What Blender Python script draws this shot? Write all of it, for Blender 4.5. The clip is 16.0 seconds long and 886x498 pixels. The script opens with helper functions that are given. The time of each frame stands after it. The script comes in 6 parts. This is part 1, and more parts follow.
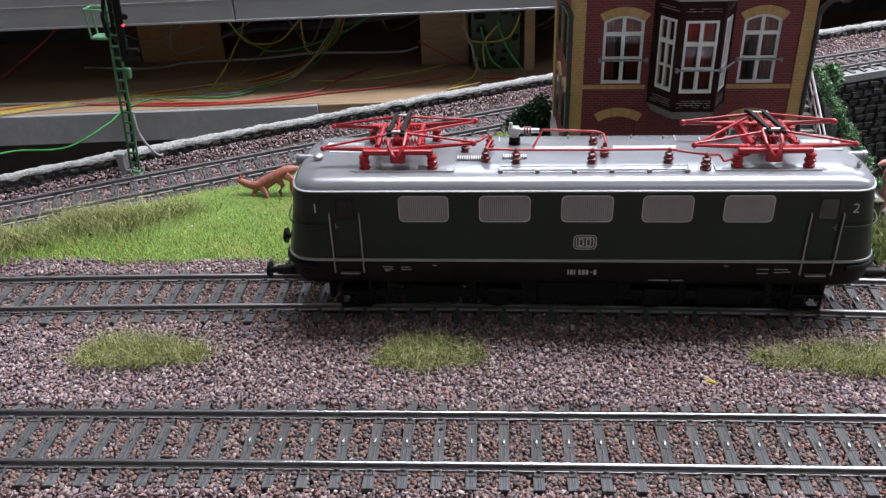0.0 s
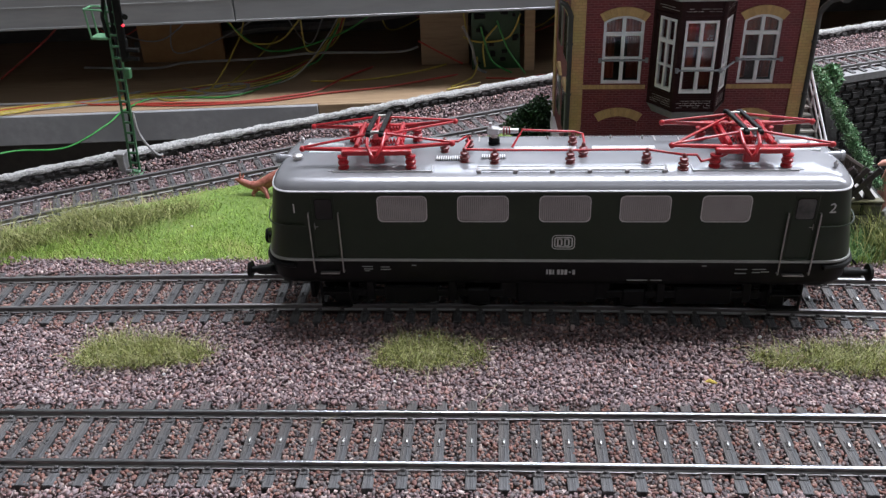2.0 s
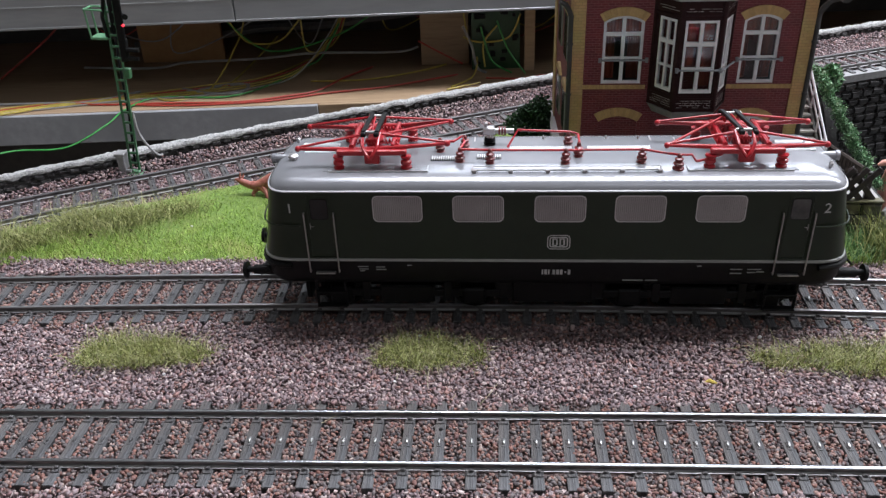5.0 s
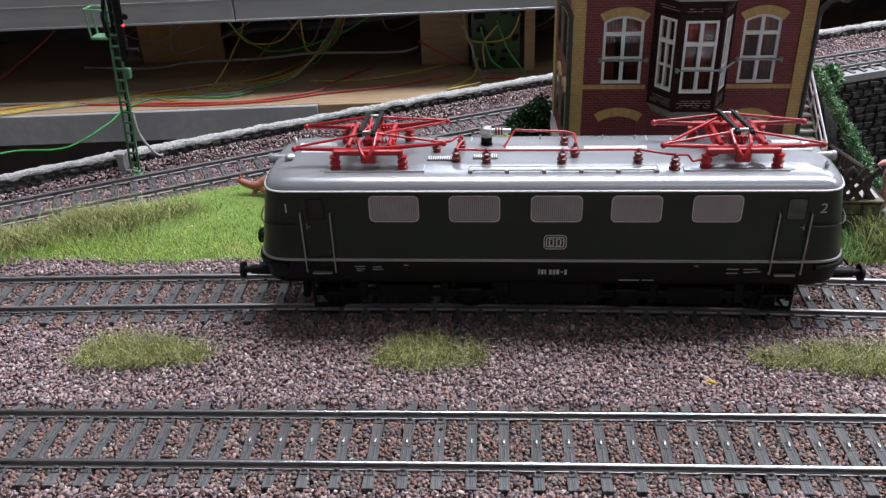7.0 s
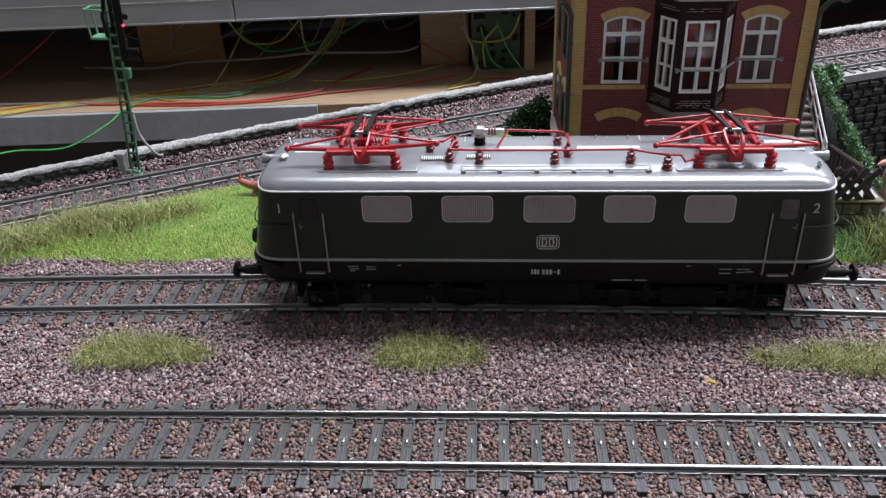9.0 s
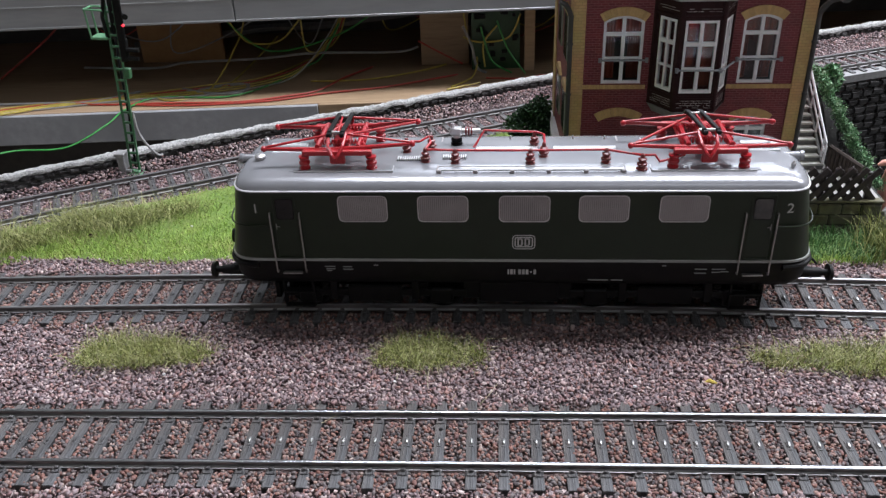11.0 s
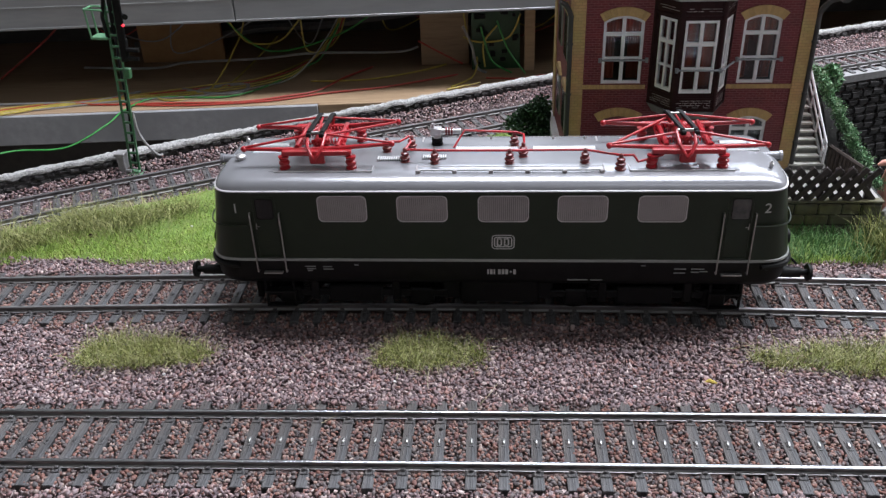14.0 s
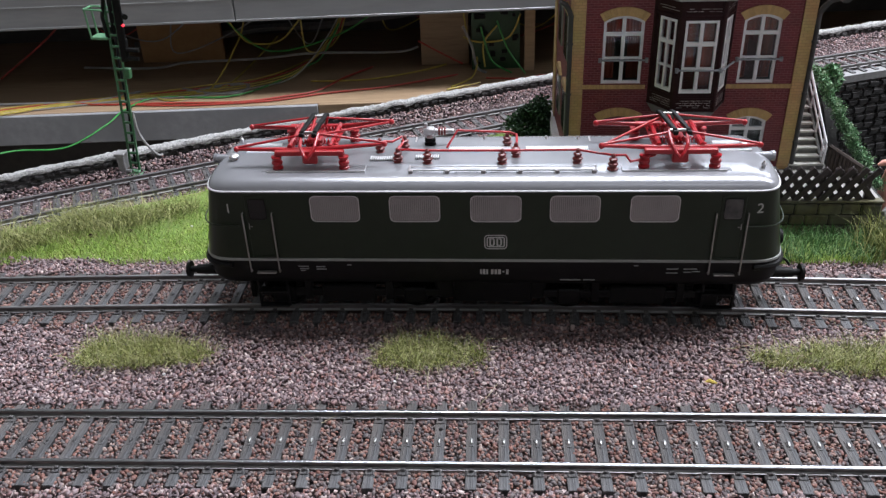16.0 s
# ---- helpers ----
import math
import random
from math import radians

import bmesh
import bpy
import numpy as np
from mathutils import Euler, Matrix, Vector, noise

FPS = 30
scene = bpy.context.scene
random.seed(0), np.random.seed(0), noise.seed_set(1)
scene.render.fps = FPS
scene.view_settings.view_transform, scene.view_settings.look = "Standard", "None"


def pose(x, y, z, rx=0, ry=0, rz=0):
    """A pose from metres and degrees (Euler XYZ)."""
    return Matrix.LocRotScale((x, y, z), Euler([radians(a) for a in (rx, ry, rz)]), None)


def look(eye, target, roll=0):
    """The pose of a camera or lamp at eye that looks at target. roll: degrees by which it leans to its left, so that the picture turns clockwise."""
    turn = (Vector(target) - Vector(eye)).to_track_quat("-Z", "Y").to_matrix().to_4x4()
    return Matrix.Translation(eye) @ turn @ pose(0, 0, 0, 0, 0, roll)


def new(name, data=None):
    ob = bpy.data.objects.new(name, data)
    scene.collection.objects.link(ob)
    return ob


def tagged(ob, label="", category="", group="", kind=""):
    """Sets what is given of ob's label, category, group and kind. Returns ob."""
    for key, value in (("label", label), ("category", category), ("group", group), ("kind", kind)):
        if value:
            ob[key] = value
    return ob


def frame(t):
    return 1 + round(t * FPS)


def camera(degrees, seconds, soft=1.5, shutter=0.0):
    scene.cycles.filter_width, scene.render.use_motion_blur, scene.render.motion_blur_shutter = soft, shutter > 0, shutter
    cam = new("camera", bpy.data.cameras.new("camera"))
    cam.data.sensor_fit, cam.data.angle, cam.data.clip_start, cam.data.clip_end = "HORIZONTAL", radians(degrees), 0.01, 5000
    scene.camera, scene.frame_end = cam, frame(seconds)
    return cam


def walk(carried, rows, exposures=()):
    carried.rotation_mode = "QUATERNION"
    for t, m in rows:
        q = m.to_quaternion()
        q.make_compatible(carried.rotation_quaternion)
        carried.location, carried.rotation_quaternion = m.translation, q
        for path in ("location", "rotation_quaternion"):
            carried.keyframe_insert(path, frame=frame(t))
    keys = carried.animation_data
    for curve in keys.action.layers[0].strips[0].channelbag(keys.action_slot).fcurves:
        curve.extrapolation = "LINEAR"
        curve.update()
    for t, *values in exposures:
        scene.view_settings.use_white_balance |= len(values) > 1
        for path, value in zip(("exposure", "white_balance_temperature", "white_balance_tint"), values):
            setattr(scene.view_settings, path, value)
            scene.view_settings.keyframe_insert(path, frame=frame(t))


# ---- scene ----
# The model railway is built at its true size; numbers below are millimetres, turned into metres by MM.
MM = 0.001
cam = camera(56.8, 16.0, soft=1.35)
EYE = Vector((5.02, -213.79, 137.0)) * MM
WAY = Vector((math.sin(radians(-4.955)) * math.cos(radians(29.82)), math.cos(radians(-4.955)) * math.cos(radians(29.82)), -math.sin(radians(29.82))))
STAND = look(EYE, EYE + WAY, -2.2725)
walk(cam, [(0.0, STAND), (16.0, STAND)], exposures=[(0.0, 0.42, 5950, 11), (16.0, 0.42, 5950, 11)])

# ---- light: a dim world, two ceiling luminaires of the room and an added front fill ----
world = bpy.data.worlds.new("world")
scene.world = world
world.use_nodes = True
world.node_tree.nodes["Background"].inputs["Color"].default_value = (0.8, 0.9, 1.0, 1)
world.node_tree.nodes["Background"].inputs["Strength"].default_value = 0.02


def area_lamp(name, x, y, z, sx, sy, watts, tint):
    lamp = bpy.data.lights.new(name, "AREA")
    lamp.shape, lamp.size, lamp.size_y, lamp.energy, lamp.color = "RECTANGLE", sx, sy, watts, tint
    ob = new(name, lamp)
    ob.matrix_basis = pose(x, y, z)
    return ob


area_lamp("ceiling_light_over_layout", 0.92, 0.30, 1.290, 2.40, 0.36, 46, (1.0, 0.97, 0.96))
# Added weak fill that brightens the faces towards the camera.
area_lamp("fill_light_before", 0.85, -1.15, 1.555, 1.3, 0.42, 2.8, (1.0, 0.97, 0.96))
area_lamp("ceiling_light_behind", 0.85, 1.90, 1.555, 2.2, 0.9, 44, (0.95, 0.97, 1.0))


# ---- materials ----
def node(nt, kind, **values):
    n = nt.nodes.new(kind)
    for k, v in values.items():
        n.inputs[k].default_value = v
    return n


def ramp(nt, stops):
    n = nt.nodes.new("ShaderNodeValToRGB")
    e = n.color_ramp.elements
    while len(e) < len(stops):
        e.new(0.5)
    for el, (p, c) in zip(e, stops):
        el.position, el.color = p, (*c, 1)
    return n


def material(name, base, second=None, rough=0.5, metal=0.0, grain=2.0, bump=0.0, stain=None, coat=0.0, island=None, per_object=0.0, stretch=(1, 1, 1), spec=0.5):
    """grain: size of the fine variation in mm; stain: colour of large soft patches; island: list of colours picked piece by piece."""
    m = bpy.data.materials.new(name)
    m.use_nodes = True
    nt = m.node_tree
    bsdf = nt.nodes["Principled BSDF"]
    bsdf.inputs["Roughness"].default_value, bsdf.inputs["Metallic"].default_value = rough, metal
    bsdf.inputs["Coat Weight"].default_value, bsdf.inputs["Coat Roughness"].default_value = coat, 0.15
    bsdf.inputs["Specular IOR Level"].default_value = spec
    link = nt.links.new
    tc = nt.nodes.new("ShaderNodeTexCoord")
    mp = nt.nodes.new("ShaderNodeMapping")
    mp.inputs["Scale"].default_value = stretch
    link(tc.outputs["Object"], mp.inputs["Vector"])
    second = second or tuple(c * 0.7 for c in base)
    fine = node(nt, "ShaderNodeTexNoise", Scale=1000.0 / grain, Detail=5.0, Roughness=0.6)
    link(mp.outputs["Vector"], fine.inputs["Vector"])
    if island:
        geo = nt.nodes.new("ShaderNodeNewGeometry")
        pick = ramp(nt, [(i / len(island), c) for i, c in enumerate(island)])
        pick.color_ramp.interpolation = "CONSTANT"
        link(geo.outputs["Random Per Island"], pick.inputs["Fac"])
        col = pick.outputs["Color"]
        mixf = nt.nodes.new("ShaderNodeMix")
        mixf.data_type, mixf.blend_type = "RGBA", "MULTIPLY"
        tone = ramp(nt, [(0.3, (0.6, 0.6, 0.6)), (0.7, (1.15, 1.15, 1.15))])
        link(fine.outputs["Fac"], tone.inputs["Fac"])
        mixf.inputs["Factor"].default_value = 1.0
        link(col, mixf.inputs["A"]), link(tone.outputs["Color"], mixf.inputs["B"])
        col = mixf.outputs["Result"]
    else:
        tone = ramp(nt, [(0.35, base), (0.68, second)])
        link(fine.outputs["Fac"], tone.inputs["Fac"])
        col = tone.outputs["Color"]
    if stain:
        large = node(nt, "ShaderNodeTexNoise", Scale=1000.0 / (grain * 9), Detail=3.0)
        link(mp.outputs["Vector"], large.inputs["Vector"])
        lim = ramp(nt, [(0.48, (0, 0, 0)), (0.66, (1, 1, 1))])
        link(large.outputs["Fac"], lim.inputs["Fac"])
        mx = nt.nodes.new("ShaderNodeMix")
        mx.data_type = "RGBA"
        link(lim.outputs["Color"], mx.inputs["Factor"])
        link(col, mx.inputs["A"])
        mx.inputs["B"].default_value = (*stain, 1)
        col = mx.outputs["Result"]
    if per_object:
        info = nt.nodes.new("ShaderNodeObjectInfo")
        rng = nt.nodes.new("ShaderNodeMapRange")
        rng.inputs["To Min"].default_value, rng.inputs["To Max"].default_value = 1 - per_object, 1 + per_object
        link(info.outputs["Random"], rng.inputs["Value"])
        hs = nt.nodes.new("ShaderNodeHueSaturation")
        link(rng.outputs["Result"], hs.inputs["Value"])
        link(col, hs.inputs["Color"])
        col = hs.outputs["Color"]
    link(col, bsdf.inputs["Base Color"])
    if bump:
        bp = nt.nodes.new("ShaderNodeBump")
        bp.inputs["Strength"].default_value, bp.inputs["Distance"].default_value = bump, grain * 0.3 * MM
        link(fine.outputs["Fac"], bp.inputs["Height"])
        link(bp.outputs["Normal"], bsdf.inputs["Normal"])
    return m


def brick_material(name, one, two, mortar, course=1.0, length=2.6, side=False):
    m = material(name, one, two, rough=0.6, grain=1.5)
    nt = m.node_tree
    bsdf = nt.nodes["Principled BSDF"]
    tc = nt.nodes.new("ShaderNodeTexCoord")
    sep = nt.nodes.new("ShaderNodeSeparateXYZ")
    com = nt.nodes.new("ShaderNodeCombineXYZ")
    nt.links.new(tc.outputs["Object"], sep.inputs[0])
    nt.links.new(sep.outputs["Y" if side else "X"], com.inputs["X"])
    nt.links.new(sep.outputs["Z"], com.inputs["Y"])
    bt = node(nt, "ShaderNodeTexBrick", Scale=1000.0)
    bt.inputs["Color1"].default_value, bt.inputs["Color2"].default_value, bt.inputs["Mortar"].default_value = (*one, 1), (*two, 1), (*mortar, 1)
    bt.inputs["Mortar Size"].default_value, bt.inputs["Brick Width"].default_value, bt.inputs["Row Height"].default_value = 0.08, length, course
    nt.links.new(com.outputs[0], bt.inputs["Vector"])
    mul = nt.nodes.new("ShaderNodeMix")
    mul.data_type, mul.blend_type = "RGBA", "MULTIPLY"
    mul.inputs["Factor"].default_value = 0.5
    nz = node(nt, "ShaderNodeTexNoise", Scale=120.0, Detail=4.0)
    nt.links.new(tc.outputs["Object"], nz.inputs["Vector"])
    nt.links.new(bt.outputs["Color"], mul.inputs["A"]), nt.links.new(nz.outputs["Color"], mul.inputs["B"])
    mul.blend_type = "OVERLAY"
    mul.inputs["Factor"].default_value = 0.25
    nt.links.new(mul.outputs["Result"], bsdf.inputs["Base Color"])
    bp = nt.nodes.new("ShaderNodeBump")
    bp.inputs["Strength"].default_value, bp.inputs["Distance"].default_value = 0.6, 0.00012
    bp.invert = True
    nt.links.new(bt.outputs["Fac"], bp.inputs["Height"])
    nt.links.new(bp.outputs["Normal"], bsdf.inputs["Normal"])
    return m


def glow(name, colour, strength):
    m = bpy.data.materials.new(name)
    m.use_nodes = True
    b = m.node_tree.nodes["Principled BSDF"]
    b.inputs["Base Color"].default_value = (*colour, 1)
    b.inputs["Emission Color"].default_value, b.inputs["Emission Strength"].default_value = (*colour, 1), strength
    return m


def glass(name, tint=(0.9, 0.95, 0.95), rough=0.03):
    m = bpy.data.materials.new(name)
    m.use_nodes = True
    b = m.node_tree.nodes["Principled BSDF"]
    b.inputs["Base Color"].default_value = (*tint, 1)
    b.inputs["Transmission Weight"].default_value, b.inputs["Roughness"].default_value, b.inputs["IOR"].default_value = 1.0, rough, 1.45
    return m


STONES = [(0.27, 0.172, 0.17), (0.195, 0.148, 0.158), (0.335, 0.232, 0.225), (0.125, 0.098, 0.108), (0.235, 0.178, 0.188), (0.41, 0.305, 0.295), (0.22, 0.128, 0.13), (0.295, 0.233, 0.24), (0.15, 0.11, 0.12), (0.25, 0.187, 0.195), (0.50, 0.41, 0.395), (0.20, 0.15, 0.158), (0.32, 0.185, 0.165), (0.23, 0.172, 0.178)]
RED_STONES = [(0.21, 0.115, 0.10), (0.13, 0.105, 0.105), (0.26, 0.15, 0.125), (0.095, 0.08, 0.083), (0.17, 0.122, 0.115), (0.30, 0.20, 0.17), (0.15, 0.085, 0.08), (0.18, 0.155, 0.152), (0.115, 0.105, 0.108), (0.25, 0.125, 0.10), (0.33, 0.26, 0.235), (0.14, 0.12, 0.12)]
M_BALLAST = material("ballast", (0.2, 0.15, 0.15), rough=0.6, grain=0.5, bump=0.4, island=STONES, spec=0.45)
M_BALLAST_RED = material("red_ballast", (0.2, 0.15, 0.15), rough=0.7, grain=0.5, bump=0.4, island=RED_STONES, spec=0.35)
M_BED = material("ballast_bed", (0.09, 0.065, 0.06), (0.16, 0.11, 0.105), rough=0.9, grain=0.8, bump=0.8)
M_SLEEPER = material("sleeper_plastic", (0.030, 0.031, 0.034), (0.098, 0.10, 0.107), rough=0.55, grain=1.3, bump=1.0, stretch=(3, 0.14, 3), per_object=0.18, stain=(0.085, 0.078, 0.075))
M_RAIL = material("rail_steel", (0.56, 0.58, 0.62), (0.45, 0.47, 0.50), rough=0.24, metal=1.0, grain=1.5, stretch=(0.05, 1, 1))
M_RAIL_SIDE = material("browned_rail_side", (0.14, 0.135, 0.135), (0.20, 0.19, 0.185), rough=0.42, metal=0.8, grain=3, stretch=(0.2, 1, 1))
M_STUD = material("stud_metal", (0.6, 0.6, 0.6), (0.4, 0.4, 0.4), rough=0.36, metal=1.0, grain=1)
M_STUD_NO_GLINT = material("stud_metal_without_glint", (0.05, 0.05, 0.052), (0.09, 0.09, 0.09), rough=0.55, metal=0.3, grain=1)
M_GREEN_BODY = material("locomotive_green_paint", (0.0082, 0.0152, 0.0068), (0.0098, 0.018, 0.0082), rough=0.33, grain=6, spec=0.3)
M_BLACK = material("black_paint", (0.0045, 0.0045, 0.0048), (0.007, 0.007, 0.007), rough=0.45, grain=3, spec=0.14)
M_ROOF = material("silver_roof_paint", (0.25, 0.255, 0.275), (0.275, 0.28, 0.30), rough=0.25, metal=0.4, grain=4, stain=(0.24, 0.245, 0.26))
M_LINE = material("grey_lining", (0.22, 0.23, 0.22), (0.27, 0.28, 0.27), rough=0.45, grain=3)
M_GUTTER = material("pale_gutter_line", (0.5, 0.5, 0.52), rough=0.35, grain=3)
M_CHROME = material("bright_window_frame", (0.55, 0.54, 0.55), (0.45, 0.44, 0.45), rough=0.3, metal=0.7, grain=3)
M_LOUVRE = material("grey_louvre", (0.26, 0.24, 0.245), (0.30, 0.28, 0.28), rough=0.45, grain=4, metal=0.2)
M_RED = material("red_pantograph_paint", (0.36, 0.007, 0.014), (0.29, 0.006, 0.011), rough=0.32, grain=3, coat=0.2)
M_DARKRED = material("brown_red_insulator", (0.17, 0.022, 0.02), (0.12, 0.016, 0.015), rough=0.3, grain=2)
M_WHITE_PRINT = material("white_print", (0.45, 0.45, 0.44), rough=0.5, grain=2)
M_DARK_GLASS = material("dark_glazing", (0.008, 0.009, 0.009), rough=0.25, spec=0.3, grain=3)
# Paler mottled glazing: the right door window's reflection is put into its colour.
M_SHEEN_GLASS = material("glazing_with_painted_sheen", (0.03, 0.034, 0.032), (0.075, 0.08, 0.076), rough=0.18, grain=5)
M_WIRE = material("handrail_wire", (0.34, 0.33, 0.32), rough=0.35, metal=0.7, grain=2)
M_BRASS = material("brass", (0.7, 0.58, 0.36), rough=0.3, metal=1.0, grain=2)
M_TREAD = material("ribbed_tread", (0.75, 0.76, 0.78), (0.55, 0.56, 0.58), rough=0.35, metal=0.3, grain=2)


# ---- mesh helpers (millimetres) ----
def thing(name, x=0.0, y=0.0, z=0.0, turn=0.0, label="", category="", group="", kind=""):
    ob = new(name)
    ob.empty_display_size = 0.005
    ob.matrix_basis = pose(x * MM, y * MM, z * MM, 0, 0, turn)
    return tagged(ob, label, category, group, kind)


def data_of(name, bm, mat, smooth=False):
    me = bpy.data.meshes.new(name)
    bmesh.ops.recalc_face_normals(bm, faces=bm.faces)
    bm.transform(Matrix.Scale(MM, 4))
    bm.to_mesh(me)
    bm.free()
    for m in (mat if isinstance(mat, (list, tuple)) else [mat]):
        me.materials.append(m)
    if smooth:
        me.shade_smooth()
        me.set_sharp_from_angle(angle=radians(38))
    return me


def part(name, bm, mat, parent=None, label="", smooth=False, at=None):
    ob = new(name, data_of(name, bm, mat, smooth))
    ob.parent = parent
    if at:
        ob.location = Vector(at) * MM
    return tagged(ob, label)


def piece(name, me, parent, m):
    """One more object on shared mesh data."""
    ob = new(name, me)
    ob.parent = parent
    ob.matrix_basis = m
    return ob


def box(bm, x0, x1, y0, y1, z0, z1, bevel=0.0, m=None, segments=1):
    r = bmesh.ops.create_cube(bm, size=1)
    vs = r["verts"]
    bmesh.ops.scale(bm, vec=(x1 - x0, y1 - y0, z1 - z0), verts=vs)
    bmesh.ops.translate(bm, vec=((x0 + x1) / 2, (y0 + y1) / 2, (z0 + z1) / 2), verts=vs)
    if bevel:
        es = list({e for v in vs for e in v.link_edges})
        out = bmesh.ops.bevel(bm, geom=es, offset=bevel, segments=segments, affect="EDGES", profile=0.5)
        vs = list({v for f in out["faces"] for v in f.verts} | {v for v in vs if v.is_valid})
    if m is not None:
        bmesh.ops.transform(bm, matrix=m, verts=vs)
    return vs


def rod(bm, a, b, r, r2=None, seg=8):
    a, b = Vector(a), Vector(b)
    d = b - a
    q = d.to_track_quat("Z", "Y").to_matrix().to_4x4()
    bmesh.ops.create_cone(bm, cap_ends=True, segments=seg, radius1=r, radius2=r if r2 is None else r2, depth=d.length, matrix=Matrix.Translation((a + b) / 2) @ q)


def tube(bm, pts, r, seg=8, closed=False):
    pts = [Vector(p) for p in pts]
    rings, n = [], len(pts)
    up = Vector((0.13, 0.21, 0.97)).normalized()
    for i, p in enumerate(pts):
        d = (pts[(i + 1) % n] - pts[i - 1]) if closed else (pts[min(i + 1, n - 1)] - pts[max(i - 1, 0)])
        d.normalize()
        s = d.cross(up)
        if s.length < 0.05:
            s = d.cross(Vector((1, 0, 0)))
        s.normalize()
        t = s.cross(d)
        rings.append([bm.verts.new(p + (s * math.cos(a) + t * math.sin(a)) * r) for a in (2 * math.pi * k / seg for k in range(seg))])
    last = n if closed else n - 1
    for i in range(last):
        A, B = rings[i], rings[(i + 1) % n]
        for k in range(seg):
            bm.faces.new((A[k], A[(k + 1) % seg], B[(k + 1) % seg], B[k]))
    if not closed:
        bm.faces.new(rings[0]), bm.faces.new(rings[-1])


def curve_points(ctrl, steps=8):
    """Smooth line through control points."""
    P = [Vector(c) for c in ctrl]
    out = []
    for i in range(len(P) - 1):
        a, b, c, d = P[max(i - 1, 0)], P[i], P[i + 1], P[min(i + 2, len(P) - 1)]
        for k in range(steps):
            t = k / steps
            out.append(0.5 * ((2 * b) + (c - a) * t + (2 * a - 5 * b + 4 * c - d) * t * t + (3 * b - a - 3 * c + d) * t ** 3))
    return out + [P[-1]]


def lathe(bm, profile, centre=(0, 0, 0), seg=16):
    """profile: (radius, height) from bottom to top."""
    c = Vector(centre)
    rings = [[bm.verts.new(c + Vector((max(r, 0.001) * math.cos(a), max(r, 0.001) * math.sin(a), h))) for a in (2 * math.pi * k / seg for k in range(seg))] for r, h in profile]
    for A, B in zip(rings, rings[1:]):
        for k in range(seg):
            bm.faces.new((A[k], A[(k + 1) % seg], B[(k + 1) % seg], B[k]))
    bm.faces.new(rings[0]), bm.faces.new(rings[-1])


def prism(bm, outline, y0, y1, axis="y"):
    """Outline of (u, z) pairs, extruded along y (or along x)."""
    def at(u, z, w):
        return (u, w, z) if axis == "y" else (w, u, z)
    A = [bm.verts.new(at(u, z, y0)) for u, z in outline]
    B = [bm.verts.new(at(u, z, y1)) for u, z in outline]
    bm.faces.new(A), bm.faces.new(B)
    for i in range(len(A)):
        j = (i + 1) % len(A)
        bm.faces.new((A[i], A[j], B[j], B[i]))


def rounded(x0, x1, z0, z1, r, n=5):
    out = []
    for cx, cz, a0 in ((x1 - r, z1 - r, 0), (x0 + r, z1 - r, 90), (x0 + r, z0 + r, 180), (x1 - r, z0 + r, 270)):
        out += [(cx + r * math.cos(radians(a0 + 90 * k / n)), cz + r * math.sin(radians(a0 + 90 * k / n))) for k in range(n + 1)]
    return out


def ring_frame(bm, outer, inner, y0, y1):
    """A flat frame between two outlines with as many corners."""
    rows = [[bm.verts.new((u, y, z)) for u, z in line] for line, y in ((outer, y0), (outer, y1), (inner, y0), (inner, y1))]
    n = len(outer)
    for A, B in ((0, 1), (1, 3), (3, 2), (2, 0)):
        for i in range(n):
            j = (i + 1) % n
            bm.faces.new((rows[A][i], rows[A][j], rows[B][j], rows[B][i]))


def mass(name, verts, tris, mat, label, category, parent=None):
    """One object out of numpy arrays: many small pieces."""
    me = bpy.data.meshes.new(name)
    me.vertices.add(len(verts))
    me.vertices.foreach_set("co", (verts * MM).astype(np.float32).ravel())
    me.loops.add(tris.size)
    me.loops.foreach_set("vertex_index", tris.astype(np.int32).ravel())
    me.polygons.add(len(tris))
    me.polygons.foreach_set("loop_start", np.arange(0, tris.size, 3, dtype=np.int32))
    me.update(calc_edges=True)
    me.materials.append(mat)
    ob = new(name, me)
    ob.parent = parent
    return tagged(ob, label, "" if parent else category, "", "stuff")


CUBE = np.array([(x, y, z) for x in (-1, 1) for y in (-1, 1) for z in (-1, 1)], float)
CUBE_TRIS = np.array([(0, 1, 3), (0, 3, 2), (4, 6, 7), (4, 7, 5), (0, 4, 5), (0, 5, 1), (2, 3, 7), (2, 7, 6), (0, 2, 6), (0, 6, 4), (1, 5, 7), (1, 7, 3)])


PHI = (1 + 5 ** 0.5) / 2
PEBBLE = np.array([(-1, PHI, 0), (1, PHI, 0), (-1, -PHI, 0), (1, -PHI, 0), (0, -1, PHI), (0, 1, PHI), (0, -1, -PHI), (0, 1, -PHI), (PHI, 0, -1), (PHI, 0, 1), (-PHI, 0, -1), (-PHI, 0, 1)]) / 1.35
PEBBLE_TRIS = np.array([(0, 11, 5), (0, 5, 1), (0, 1, 7), (0, 7, 10), (0, 10, 11), (1, 5, 9), (5, 11, 4), (11, 10, 2), (10, 7, 6), (7, 1, 8), (3, 9, 4), (3, 4, 2), (3, 2, 6), (3, 6, 8), (3, 8, 9), (4, 9, 5), (2, 4, 11), (6, 2, 10), (8, 6, 7), (9, 8, 1)])


